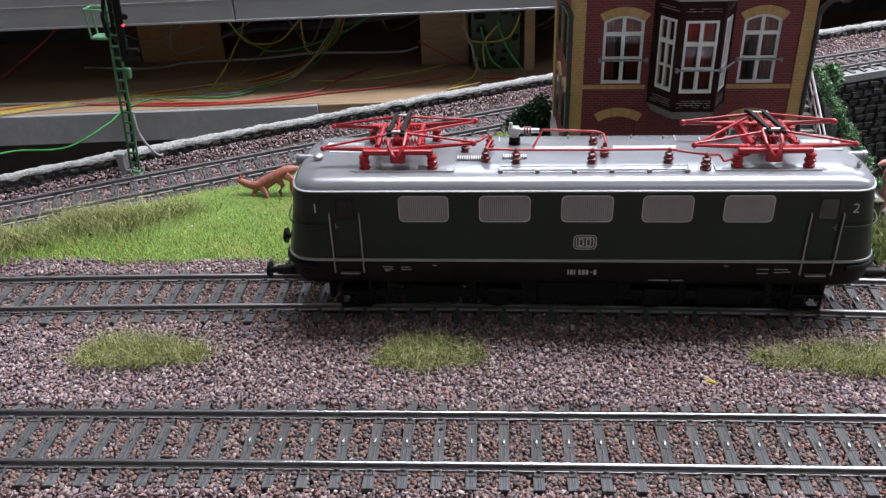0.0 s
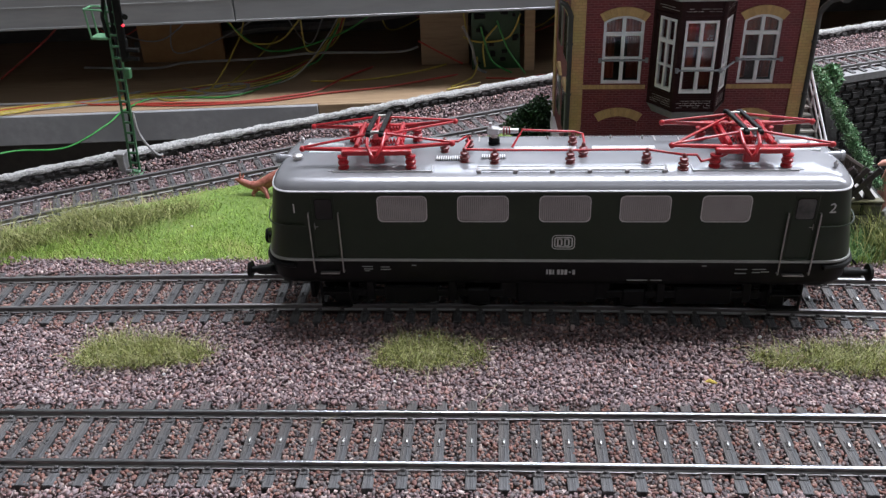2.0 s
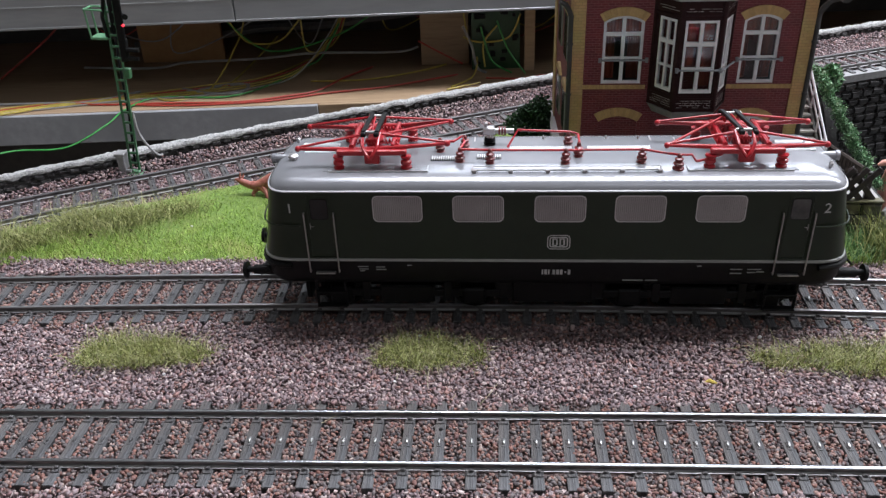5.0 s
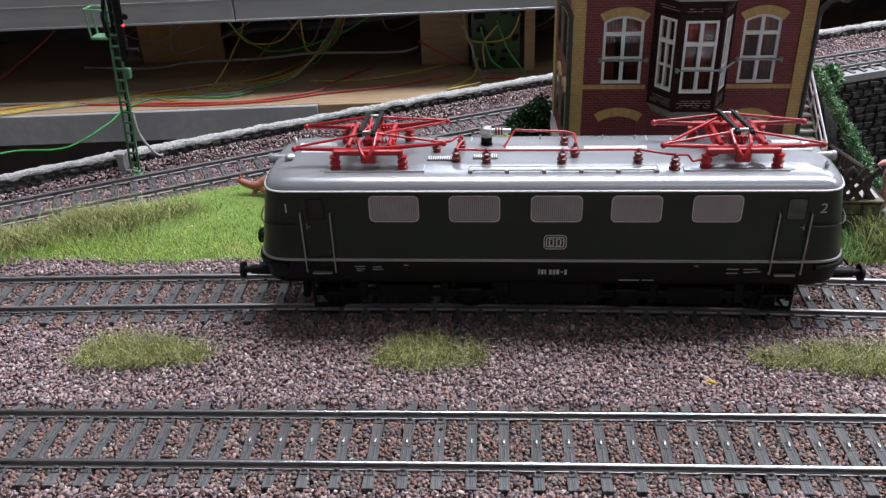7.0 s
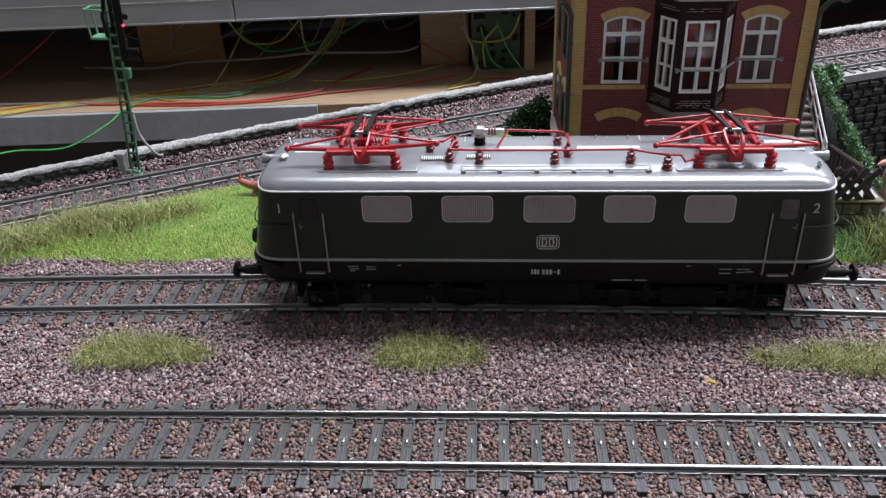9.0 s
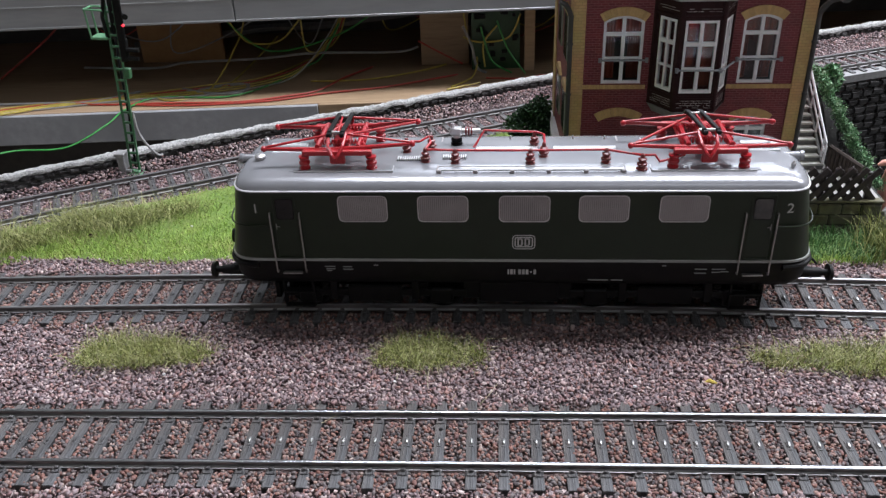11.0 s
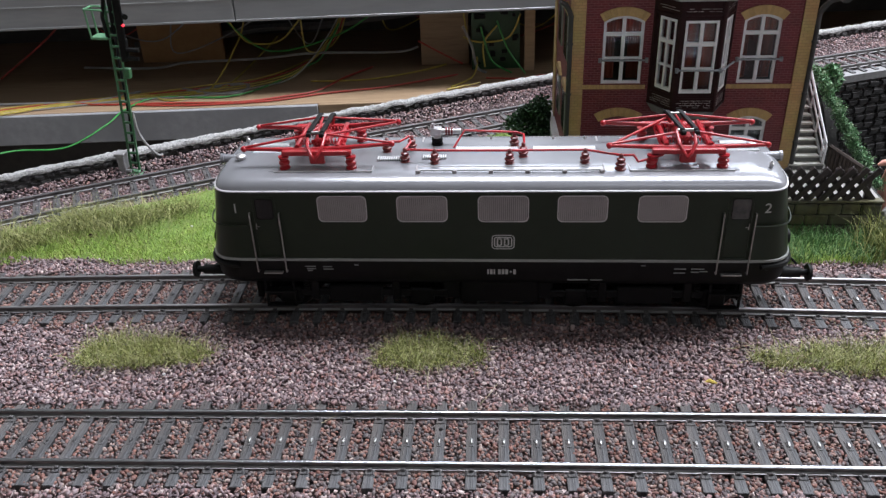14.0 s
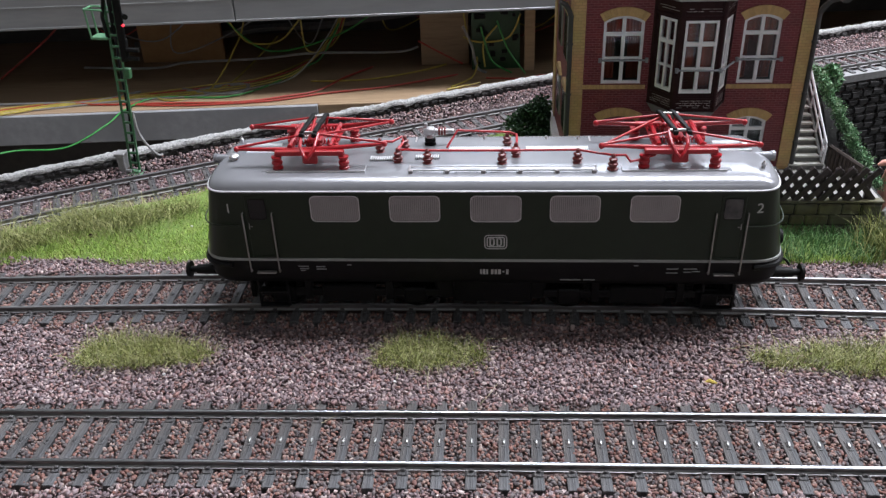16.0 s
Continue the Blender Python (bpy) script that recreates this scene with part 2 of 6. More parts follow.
def stones(name, xyz, size, mat, label, rng, category="ballast", rounded_off=False):
    """Crushed stones as broken cubes, or rounder many-sided pebbles."""
    n = len(xyz)
    shape, faces = (PEBBLE, PEBBLE_TRIS) if rounded_off else (CUBE, CUBE_TRIS)
    v = shape[None] * rng.uniform(0.72 if rounded_off else 0.42, 1.0, (n, len(shape), 1)) * (0.72 if rounded_off else 0.78)
    flat = (0.55, 0.95) if rounded_off else (0.25, 0.55)
    v = v * np.stack([rng.uniform(0.8, 1.4, n), rng.uniform(0.65, 1.1, n), rng.uniform(*flat, n)], 1)[:, None] * size[:, None, None]
    q = rng.normal(size=(n, 4)) * (1.0, *((1.0, 1.0) if rounded_off else (0.45, 0.45)), 1.0)
    q /= np.linalg.norm(q, axis=1)[:, None]
    w, x, y, z = q.T
    R = np.stack([np.stack([1 - 2 * (y * y + z * z), 2 * (x * y - z * w), 2 * (x * z + y * w)], -1), np.stack([2 * (x * y + z * w), 1 - 2 * (x * x + z * z), 2 * (y * z - x * w)], -1), np.stack([2 * (x * z - y * w), 2 * (y * z + x * w), 1 - 2 * (x * x + y * y)], -1)], 1)
    v = np.einsum("nij,nkj->nki", R, v) + xyz[:, None]
    t = faces[None] + (np.arange(n) * len(shape))[:, None, None]
    return mass(name, v.reshape(-1, 3), t.reshape(-1, 3), mat, label, category)


def blades(name, roots, length, lean, width, mat, label, rng, category="grass", parent=None, wild=1.0):
    """Bent grass blades: roots in mm, lean is the sideways reach as a share of the length."""
    n = len(roots)
    a = rng.uniform(0, 2 * np.pi, n)
    L = length * rng.uniform(0.55, 1.25, n)
    k = lean * rng.uniform(0.2, 1.3, n) * wild
    d = np.stack([np.cos(a), np.sin(a), np.zeros(n)], 1)
    b = a + rng.uniform(0, np.pi, n)
    s = np.stack([np.cos(b), np.sin(b), np.zeros(n)], 1) * (width * rng.uniform(0.6, 1.3, n))[:, None] / 2
    up = np.array([0, 0, 1.0])
    mid = roots + d * (L * k * 0.35)[:, None] + up * (L * 0.55)[:, None]
    tip = roots + d * (L * k)[:, None] + up * (L * np.sqrt(np.clip(1 - (k * 0.75) ** 2, 0.12, 1)))[:, None]
    v = np.stack([roots - s, roots + s, mid - s * 0.8, mid + s * 0.8, tip], 1)
    t = np.array([(0, 1, 3), (0, 3, 2), (2, 3, 4)])[None] + (np.arange(n) * 5)[:, None, None]
    return mass(name, v.reshape(-1, 3), t.reshape(-1, 3), mat, label, category, parent)


# ---- plan: three tracks, the parapet line, the terrace edge ----
def near_line(x):
    return -66.5 + 0.0177 * x - 0.000032 * x * x


def main_line(x):
    return 0.0015 * x - 0.00015 * x * x


def back_line(x):
    return 147.3 + 0.4752 * x - 0.00018 * x * x


def parapet_line(x):
    return 177.5 + 0.5054 * x - 0.000178 * x * x


PIT_X, PIT_Y = 132.0, 44.0
NEAR_LIFT = 0.9        # the nearest track lies a little higher
RETAIN = 17.0          # the retaining wall stands this far before the back track's middle


def build_ground():
    """Baseboard top with its drop beside the terrace."""
    bm = bmesh.new()
    xs = list(range(-420, 132, 24)) + [132] + list(range(150, 430, 20))
    for a, b in zip(xs, xs[1:]):
        spans = [(-170, None)] if b <= PIT_X else [(-170, PIT_Y), (-RETAIN, None)]
        for lo, hi in spans:
            ya0, yb0 = (lo, lo) if lo == -170 else (back_line(a) + lo, back_line(b) + lo)
            ya1, yb1 = (hi, hi) if hi is not None else (parapet_line(a) + 4, parapet_line(b) + 4)
            ya1, yb1 = max(ya1, ya0 + 1), max(yb1, yb0 + 1)
            top = [bm.verts.new(p) for p in ((a, ya0, -3.6), (b, yb0, -3.6), (b, yb1, -3.6), (a, ya1, -3.6))]
            low = [bm.verts.new((v.co.x, v.co.y, -14)) for v in top]
            bm.faces.new(top), bm.faces.new(low)
            for i in range(4):
                bm.faces.new((top[i], top[(i + 1) % 4], low[(i + 1) % 4], low[i]))
    bmesh.ops.remove_doubles(bm, verts=bm.verts, dist=0.01)
    g = part("ground", bm, M_BED)
    tagged(g, "layout baseboard covered with dark red-brown ballast glue", "ground", "", "structure")


build_ground()


# ---- tracks ----
def rail_mesh(line, x0, x1, side):
    """A rail with foot, web and head along a line of the plan; the worn head is a second material, the foot's painted
    highlight a third.
    """
    bm = bmesh.new()
    prof = [(-1.0, -2.0), (1.0, -2.0), (1.0, -1.72), (0.22, -1.5), (0.22, -0.75), (0.5, -0.6), (0.5, -0.22), (0.37, -0.075), (0.16, -0.01), (-0.16, -0.01), (-0.37, -0.075), (-0.5, -0.22), (-0.5, -0.6), (-0.22, -0.75), (-0.22, -1.5), (-1.0, -1.72)]
    rows = []
    n = 60
    for i in range(n + 1):
        x = x0 + (x1 - x0) * i / n
        s = (line(x + 0.5) - line(x - 0.5))
        nv = Vector((-s, 1, 0)).normalized()
        c = Vector((x, line(x), 0)) + nv * side
        rows.append([bm.verts.new(c + nv * u + Vector((0, 0, w))) for u, w in prof])
    k = len(prof)
    for A, B in zip(rows, rows[1:]):
        for j in range(k):
            f = bm.faces.new((A[j], A[(j + 1) % k], B[(j + 1) % k], B[j]))
            f.material_index = 1 if 6 <= j <= 10 else (2 if j in (14, 1) else 0)
    bm.faces.new(rows[0]), bm.faces.new(rows[-1])
    return bm


def sleeper_data():
    bm = bmesh.new()
    w = 1.3
    box(bm, -w, w, -15.1, 15.1, -4.2, -2.05, 0.12)
    for s in (-1, 1):
        for e in (-1, 1):
            y = s * 8.7 + e * 1.5
            box(bm, -1.08, 1.08, y - 0.95, y + 0.85, -2.1, -1.72, 0.12)
            box(bm, -0.62, 0.62, y - e * 0.45 - 0.5, y - e * 0.45 + 0.5, -1.8, -1.2, 0.16)
            box(bm, -0.3, 0.3, y - e * 0.2 - 0.3, y - e * 0.2 + 0.3, -1.3, -0.95, 0.1)
    box(bm, -0.62, 0.62, -1.4, 1.4, -2.1, -1.93, 0.06)
    return data_of("sleeper", bm, M_SLEEPER)


def stud_data(metal):
    bm = bmesh.new()
    lathe(bm, [(0.5, -2.0), (0.5, -1.7), (0.42, -1.45), (0.3, -1.36), (0.02, -1.33)], seg=12)
    bmesh.ops.scale(bm, vec=(0.75, 2.1, 1), verts=bm.verts)
    n = len(bm.faces)
    lathe(bm, [(0.6, -2.02), (0.6, -1.9)], seg=14)
    bm.faces.ensure_lookup_table()
    for f in bm.faces[n:]:
        f.material_index = 1
        for v in f.verts:
            v.co.y = (1 if v.co.y > 0 else -1) * min(abs(v.co.y) * 1.9, 1.6)
    return data_of("contact_stud", bm, [metal, M_SLEEPER], True)


def hole_data():
    bm = bmesh.new()
    lathe(bm, [(0.55, -2.06), (0.55, -2.02)], seg=14)
    return data_of("screw_hole", bm, M_BLACK)


SLEEPER, STUD, STUD_NO_GLINT, HOLE = sleeper_data(), stud_data(M_STUD), stud_data(M_STUD_NO_GLINT), hole_data()


def near_sleepers():
    """Places along the near track: hand-laid, closer together towards both ends."""
    def at(i):
        return -113.95 + 6.623 * i + 0.08415 * i * i - 0.00209 * i ** 3
    return [at(0) + 6.62 * i for i in range(-12, 0)] + [at(i) for i in range(0, 27)] + [at(26) + 6.75 * i for i in range(1, 12)]


def even_sleepers(line, start, pitch, count):
    out = [start]
    for _ in range(count - 1):
        out.append(out[-1] + pitch * math.cos(math.atan(line(out[-1] + 0.5) - line(out[-1] - 0.5))))
    return out


NEAR_X, MAIN_X = near_sleepers(), even_sleepers(main_line, 96.1 - 7.0 * 45, 7.0, 66)


def build_track(line, places, x0, x1, label, dull=False, lift=0.0, holes=(), head=None):
    t = thing("railway_track", z=lift, label=label, category="railway track", group="railway tracks")
    for side in (-8.75, 8.75):
        part("rail", rail_mesh(line, x0, x1, side), [M_RAIL_SIDE, head or M_RAIL, M_FOOT_HIGHLIGHT], t, "bright worn steel running rail", True)
    rng = random.Random(7)
    for i, x in enumerate(places):
        a = math.degrees(math.atan(line(x + 0.5) - line(x - 0.5)))
        sl = piece("sleeper", SLEEPER, t, pose(x * MM, line(x) * MM, 0, 0, 0, a + rng.uniform(-0.7, 0.7)))
        # Left-hand studs use darker metal; their missing lamp glint is put into the colour.
        piece("contact_stud", STUD_NO_GLINT if (dull and x < 40) or x < -58 else STUD, sl, pose(0, 0, 0))
        if i in holes:
            piece("screw_hole", HOLE, sl, pose(0.1 * MM, 4.4 * MM, 0.03 * MM))
    return t


# Paler foot faces: the lit line along the rail foot is put into colour.
M_FOOT_HIGHLIGHT = material("rail_foot_highlight", (0.40, 0.40, 0.40), (0.30, 0.30, 0.30), rough=0.5, metal=0.5, grain=2, stretch=(0.2, 1, 1))
M_RAIL_DULL = material("dull_rail_steel", (0.36, 0.36, 0.37), (0.28, 0.28, 0.28), rough=0.4, metal=0.9, grain=1.5, stretch=(0.1, 1, 1))
M_RAIL_OLD = material("tarnished_rail_steel", (0.13, 0.13, 0.132), (0.09, 0.09, 0.09), rough=0.55, metal=0.6, grain=1.5, stretch=(0.1, 1, 1))
build_track(near_line, NEAR_X, -205, 185, "straight model track with dark grey sleepers and shiny rails", lift=NEAR_LIFT, holes=(19, 26))
build_track(main_line, MAIN_X, -225, 240, "model track with dark sleepers under the green locomotive", True, head=M_RAIL_DULL)
build_track(back_line, even_sleepers(back_line, -240, 7.3, 80), -245, 272, "curving model track beside the stone parapet", True, head=M_RAIL_OLD)


# ---- ballast ----
def lay_ballast():
    rng = np.random.default_rng(3)

    def grid(x0, x1, y0, y1, step):
        gx, gy = np.meshgrid(np.arange(x0, x1, step), np.arange(y0, y1, step))
        p = np.stack([gx.ravel(), gy.ravel()], 1)
        return p + rng.uniform(-0.55, 0.55, p.shape) * step

    def near_sleeper(x, places, half):
        xs = np.array(places)
        k = np.clip(np.searchsorted(xs, x), 1, len(xs) - 1)
        return np.minimum(np.abs(x - xs[k - 1]), np.abs(x - xs[k])) < half

    out, red = [], []
    p = grid(-178, 165, -104, 21, 0.80)
    x, y = p.T
    m = np.zeros(len(p), bool)
    bed = np.zeros(len(p), bool)
    shoulder = np.zeros(len(p))
    for line, places in ((near_line, NEAR_X), (main_line, MAIN_X)):
        d = y - line(x)
        in_bed = (d < 13.3) & (d > -15.6)
        m |= in_bed & near_sleeper(x, places, 1.55)
        m |= (np.abs(np.abs(d) - 8.75) < 1.35)
        bed |= (d < 13.1) & (d > -14.6)
        shoulder = np.maximum(shoulder, np.clip(1 - np.abs(d - 14.6) / 3.2, 0, 1))
    keep = ~m
    z = np.where(bed, -3.15, -2.7 + 0.55 * shoulder) + rng.normal(0, 0.22, len(p))
    z += np.where(bed, 0, 0.35 * np.sin(x * 0.09 + y * 0.13) + 0.25 * np.sin(x * 0.23 - y * 0.2))
    z += NEAR_LIFT * np.clip((26 - np.abs(y - near_line(x))) / 9, 0, 1)
    pts = np.stack([x, y, z], 1)
    out.append(pts[keep & ~bed])
    for line, places, lift in ((near_line, NEAR_X, NEAR_LIFT), (main_line, MAIN_X, -0.3)):
        g = grid(-178, 165, -16.5, 13.6, 0.74)
        gx, d = g.T
        ok = ~near_sleeper(gx, places, 1.32) & (np.abs(np.abs(d) - 8.75) > 1.15)
        gz = -2.62 + lift + rng.normal(0, 0.2, len(g))
        red.append(np.stack([gx, line(gx) + d, gz], 1)[ok])
    # back track bed, up to the parapet
    p = grid(-260, 275, -26, 36, 0.88)
    x, d = p.T
    y = back_line(x) + d * 1.1
    keep = (y < parapet_line(x) - 3) & ((x < PIT_X + 20) | (d > -RETAIN + 6)) & (d > -17) & (np.abs(np.abs(d) - 9.2) > 1.1)
    z = np.where(np.abs(d) < 15, -3.0, -2.5) + rng.normal(0, 0.25, len(p))
    z += 3.4 * np.clip((x + 225) / 75, 0.25, 1) * np.clip((y - parapet_line(x) + 15) / 10, 0, 1)
    back = np.stack([x, y, z], 1)[keep]
    for name, pts, mat, label, lo, hi in (
            ("ballast", np.concatenate(out), M_BALLAST, "loose grey-mauve crushed stone ballast between the tracks", 0.48, 1.0),
            ("track_ballast", np.concatenate(red), M_BALLAST_RED, "reddish rounded stone ballast between the sleepers", 0.45, 0.82),
            ("far_ballast", back, M_BALLAST, "crushed stone ballast along the curving track", 0.55, 0.92)):
        stones(name, pts, rng.uniform(lo, hi, len(pts)), mat, label, rng, rounded_off=name == "track_ballast")


lay_ballast()


# ---- the locomotive; its origin is on the rail tops at mid length ----
LOCO = thing("electric_locomotive", label="dark green electric model locomotive with silver roof and red pantographs", category="locomotive")
MID = 0.1


def plan_ring(inset, z=41.5, n=14):
    """Outline of the body in plan, straight sides and bowed ends, pulled in by inset."""
    hw, straight, nose = 17.2 - inset, 68.6, 9.6 - inset + 4.0 * min(max((41.5 - z) / 21.5, 0.0), 1.0)
    out = []
    for sx in (1, -1):
        angles = [90 - 180 * k / (2 * n) for k in range(2 * n + 1)]
        for a in angles if sx == 1 else reversed(angles):
            c, s = math.cos(radians(a)), math.sin(radians(a))
            ex = 0.56
            x = straight + nose * abs(c) ** ex
            y = hw * (abs(s) ** ex) * (1 if s >= 0 else -1)
            out.append((MID + sx * x, y))
    return out


def loft(bm, levels, cap_low=True, cap_top=True):
    rows = [[bm.verts.new((x, y, z)) for x, y in plan_ring(i, z)] for z, i in levels]
    for A, B in zip(rows, rows[1:]):
        for k in range(len(A)):
            j = (k + 1) % len(A)
            bm.faces.new((A[k], A[j], B[j], B[k]))
    if cap_low:
        bm.faces.new(rows[0])
    if cap_top:
        bm.faces.new(rows[-1])


def build_loco_body():
    bm = bmesh.new()
    loft(bm, [(20.7, 0.0), (30, 0.0), (41.3, 0.0)])
    part("body", bm, M_GREEN_BODY, LOCO, "dark bottle-green side panels", True)
    bm = bmesh.new()
    loft(bm, [(19.85, 0.0), (19.95, -0.22), (20.6, -0.22), (20.75, 0.0)])
    part("lining_stripe", bm, M_LINE, LOCO, "thin grey lining stripe", True)
    bm = bmesh.new()
    loft(bm, [(11.6, 2.2), (12.4, 1.0), (14, 0.35), (19.9, 0.1)])
    part("skirt", bm, M_BLACK, LOCO, "black lower skirt", True)
    bm = bmesh.new()
    loft(bm, [(41.3, 0.0), (41.42, -0.28), (41.7, -0.28), (41.85, 0.05)])
    part("gutter", bm, M_GUTTER, LOCO, "pale rain gutter line", True)
    bm = bmesh.new()
    loft(bm, [(41.8, 0.1), (42.5, 0.35), (43.2, 0.85), (43.8, 1.6), (44.3, 2.6), (44.7, 3.9), (45.0, 5.4), (45.25, 7.5), (45.4, 9.5)])
    part("roof", bm, M_ROOF, LOCO, "silver-grey painted roof with rounded edges", True)


build_loco_body()
SIDE = -17.2
M_PLINTH = material("dark_grey_plinth", (0.07, 0.07, 0.075), (0.10, 0.10, 0.105), rough=0.5, grain=2)
# Backing darker than the ribs: the shade in the gaps is put into its colour.
M_GRILLE_SHADE = material("grille_gap_shade", (0.17, 0.158, 0.16), rough=0.6, grain=3)


def both_sides(build):
    """Build the parts of one long side, then those of the other, turned round the middle."""
    for turned in (False, True):
        build(turned)


def sided(bm, turned):
    if turned:
        bmesh.ops.transform(bm, matrix=Matrix.Translation((MID, 0, 0)) @ Matrix.Rotation(math.pi, 4, "Z") @ Matrix.Translation((-MID, 0, 0)), verts=bm.verts)
    return bm


def side_windows(turned):
    for x0, x1 in ((-48.0, -34.4), (-26.2, -12.4), (-4.2, 9.5), (17.1, 30.4), (38.3, 51.2)):
        z0, z1 = 32.45, 40.35
        bm = bmesh.new()
        ring_frame(bm, rounded(x0, x1, z0, z1, 1.5), rounded(x0 + 0.26, x1 - 0.26, z0 + 0.26, z1 - 0.26, 1.3), SIDE - 0.22, SIDE + 0.3)
        win = part("louvre_window", sided(bm, turned), M_CHROME, LOCO, "rounded bright metal window frame")
        bm = bmesh.new()
        prism(bm, rounded(x0 + 0.3, x1 - 0.3, z0 + 0.3, z1 - 0.3, 1.2), SIDE - 0.02, SIDE + 0.3)
        part("grille_back", sided(bm, turned), M_GRILLE_SHADE, win)
        bm = bmesh.new()
        n = 24
        for k in range(n):
            x = x0 + 0.62 + (x1 - x0 - 1.24) * k / (n - 1)
            cut = 0.85 if k in (0, n - 1) else 0.45
            prism(bm, [(x - 0.19, z0 + cut), (x + 0.19, z0 + cut), (x + 0.19, z1 - cut), (x - 0.19, z1 - cut)], SIDE - 0.2, SIDE)
        part("grille", sided(bm, turned), M_LOUVRE, win, "grey ribbed air intake grille")


def side_doors(turned):
    for a, b in ((-66.6, -59.2), (61.3, 68.7)):
        bm = bmesh.new()
        box(bm, a + 0.5, b - 0.5, SIDE - 0.12, SIDE + 0.4, 20.9, 40.3, 0.1)
        door = part("cab_door", sided(bm, turned), M_GREEN_BODY, LOCO)
        bm = bmesh.new()
        prism(bm, rounded(a + 1.5, b - 1.3, 33.4, 39.3, 0.7), SIDE - 0.2, SIDE)
        part("door_window", sided(bm, turned), M_DARK_GLASS if a < 0 else M_SHEEN_GLASS, door, "dark glazed door window")
        bm = bmesh.new()
        ring_frame(bm, rounded(a + 1.3, b - 1.1, 33.2, 39.5, 0.8), rounded(a + 1.5, b - 1.3, 33.4, 39.3, 0.7), SIDE - 0.24, SIDE)
        part("window_seal", sided(bm, turned), M_BLACK, door)
        bm = bmesh.new()
        hx = a + 0.9 if a < 0 else b - 1.0
        rod(bm, (hx, SIDE - 0.3, 30.2), (hx, SIDE - 0.3, 32.0), 0.13, seg=6)
        rod(bm, (hx, SIDE - 0.3, 31.0), (hx + (0.9 if a < 0 else -0.9), SIDE - 0.3, 31.0), 0.13, seg=6)
        part("door_handle", sided(bm, turned), M_WIRE, door)
        bm = bmesh.new()
        box(bm, a + 0.6, b - 0.6, SIDE - 0.5, SIDE + 0.3, 21.0, 21.5, 0.08)
        part("door_sill", sided(bm, turned), M_GREEN_BODY, door)
        bm = bmesh.new()
        box(bm, a + 1.0, b - 0.9, SIDE - 0.9, SIDE + 0.4, 16.0, 16.4, 0.06)
        part("footstep", sided(bm, turned), M_WIRE, LOCO, "thin bright step edge")
        for x in (a - 0.5, b + 0.35):
            bm = bmesh.new()
            tube(bm, [(x, SIDE + 0.1, 35.2), (x, SIDE - 0.75, 35.2), (x, SIDE - 0.8, 34.9), (x, SIDE - 0.8, 16.9), (x, SIDE - 0.75, 16.6), (x, SIDE + 0.3, 16.6)], 0.22, 6)
            part("handrail", sided(bm, turned), M_WIRE, LOCO, "thin bright wire handrail")


def side_marks(turned):
    c = 2.6
    for o, i, depth, mat, name in ((0.0, 0.28, 0.03, M_WHITE_PRINT, "emblem_rim"), (0.62, 0.98, 0.03, M_WHITE_PRINT, "emblem_frame")):
        bm = bmesh.new()
        ring_frame(bm, rounded(c - 3.15 + o, c + 3.15 - o, 23.9 + o, 28.4 - o, max(1.2 - o * 0.8, 0.3)), rounded(c - 3.15 + i, c + 3.15 - i, 23.9 + i, 28.4 - i, max(1.0 - i * 0.8, 0.2)), SIDE - depth, SIDE + 0.1)
        part(name, sided(bm, turned), mat, LOCO, "pale printed emblem frame")
    bm = bmesh.new()
    for x0 in (c - 1.75, c + 0.2):
        box(bm, x0, x0 + 0.42, SIDE - 0.03, SIDE, 25.0, 27.3)
        box(bm, x0 + 1.05, x0 + 1.5, SIDE - 0.03, SIDE, 25.3, 27.0)
        box(bm, x0, x0 + 1.3, SIDE - 0.034, SIDE, 27.0, 27.3)
        box(bm, x0, x0 + 1.3, SIDE - 0.034, SIDE, 25.0, 25.3)
    part("emblem_blocks", sided(bm, turned), M_WHITE_PRINT, LOCO)
    bm = bmesh.new()
    x = -1.8
    for w in (0.45, 0.75, 0.45, -0.55, 0.75, 0.75, 0.75, -0.2, 0.55, -0.15, 0.7):
        if w < 0:
            x -= w
            continue
        h = 0.35 if w == 0.55 else 1.5
        mid = 16.55
        box(bm, x, x + w, SIDE - 0.0, SIDE + 0.2, mid - h / 2, mid + h / 2)
        x += w + 0.27
    part("running_marks", sided(bm, turned), M_WHITE_PRINT, LOCO, "row of pale printed bars")
    groups = ((-53.6, 3.0, 17.9), (-53.2, 2.6, 17.1), (-53.0, 1.4, 16.5), (-48.4, 2.6, 17.8), (-48.4, 2.9, 17.0), (-39.5, 1.3, 18.4), (20.6, 5.6, 13.9), (27.0, 3.2, 13.9), (40.6, 1.2, 18.6), (49.6, 3.2, 17.6), (49.6, 3.1, 16.3), (54.2, 3.6, 17.6), (54.2, 2.2, 16.6), (56.6, 2.1, 16.8))
    bm = bmesh.new()
    for x, w, z in groups:
        box(bm, x, x + w, SIDE + 0.02, SIDE + 0.3, z, z + 0.24)
    part("small_print", sided(bm, turned), M_LINE, LOCO, "small grey printed bars")


def cab_numbers():
    for x, z, text in ((-72.0, 35.2, "1"), (71.0, 35.2, "2")):
        cu = bpy.data.curves.new("cab_number", "FONT")
        cu.body, cu.size, cu.extrude = text, 4.0 * MM, 0.02 * MM
        cu.materials.append(M_WHITE_PRINT)
        ob = new("cab_number", cu)
        ob.parent = LOCO
        tagged(ob, "pale printed cab number")
        ob.matrix_basis = pose(x * MM, (-17.2 if x < 0 else -17.28) * MM, z * MM, 90, 0, -4 if x < 0 else 5)


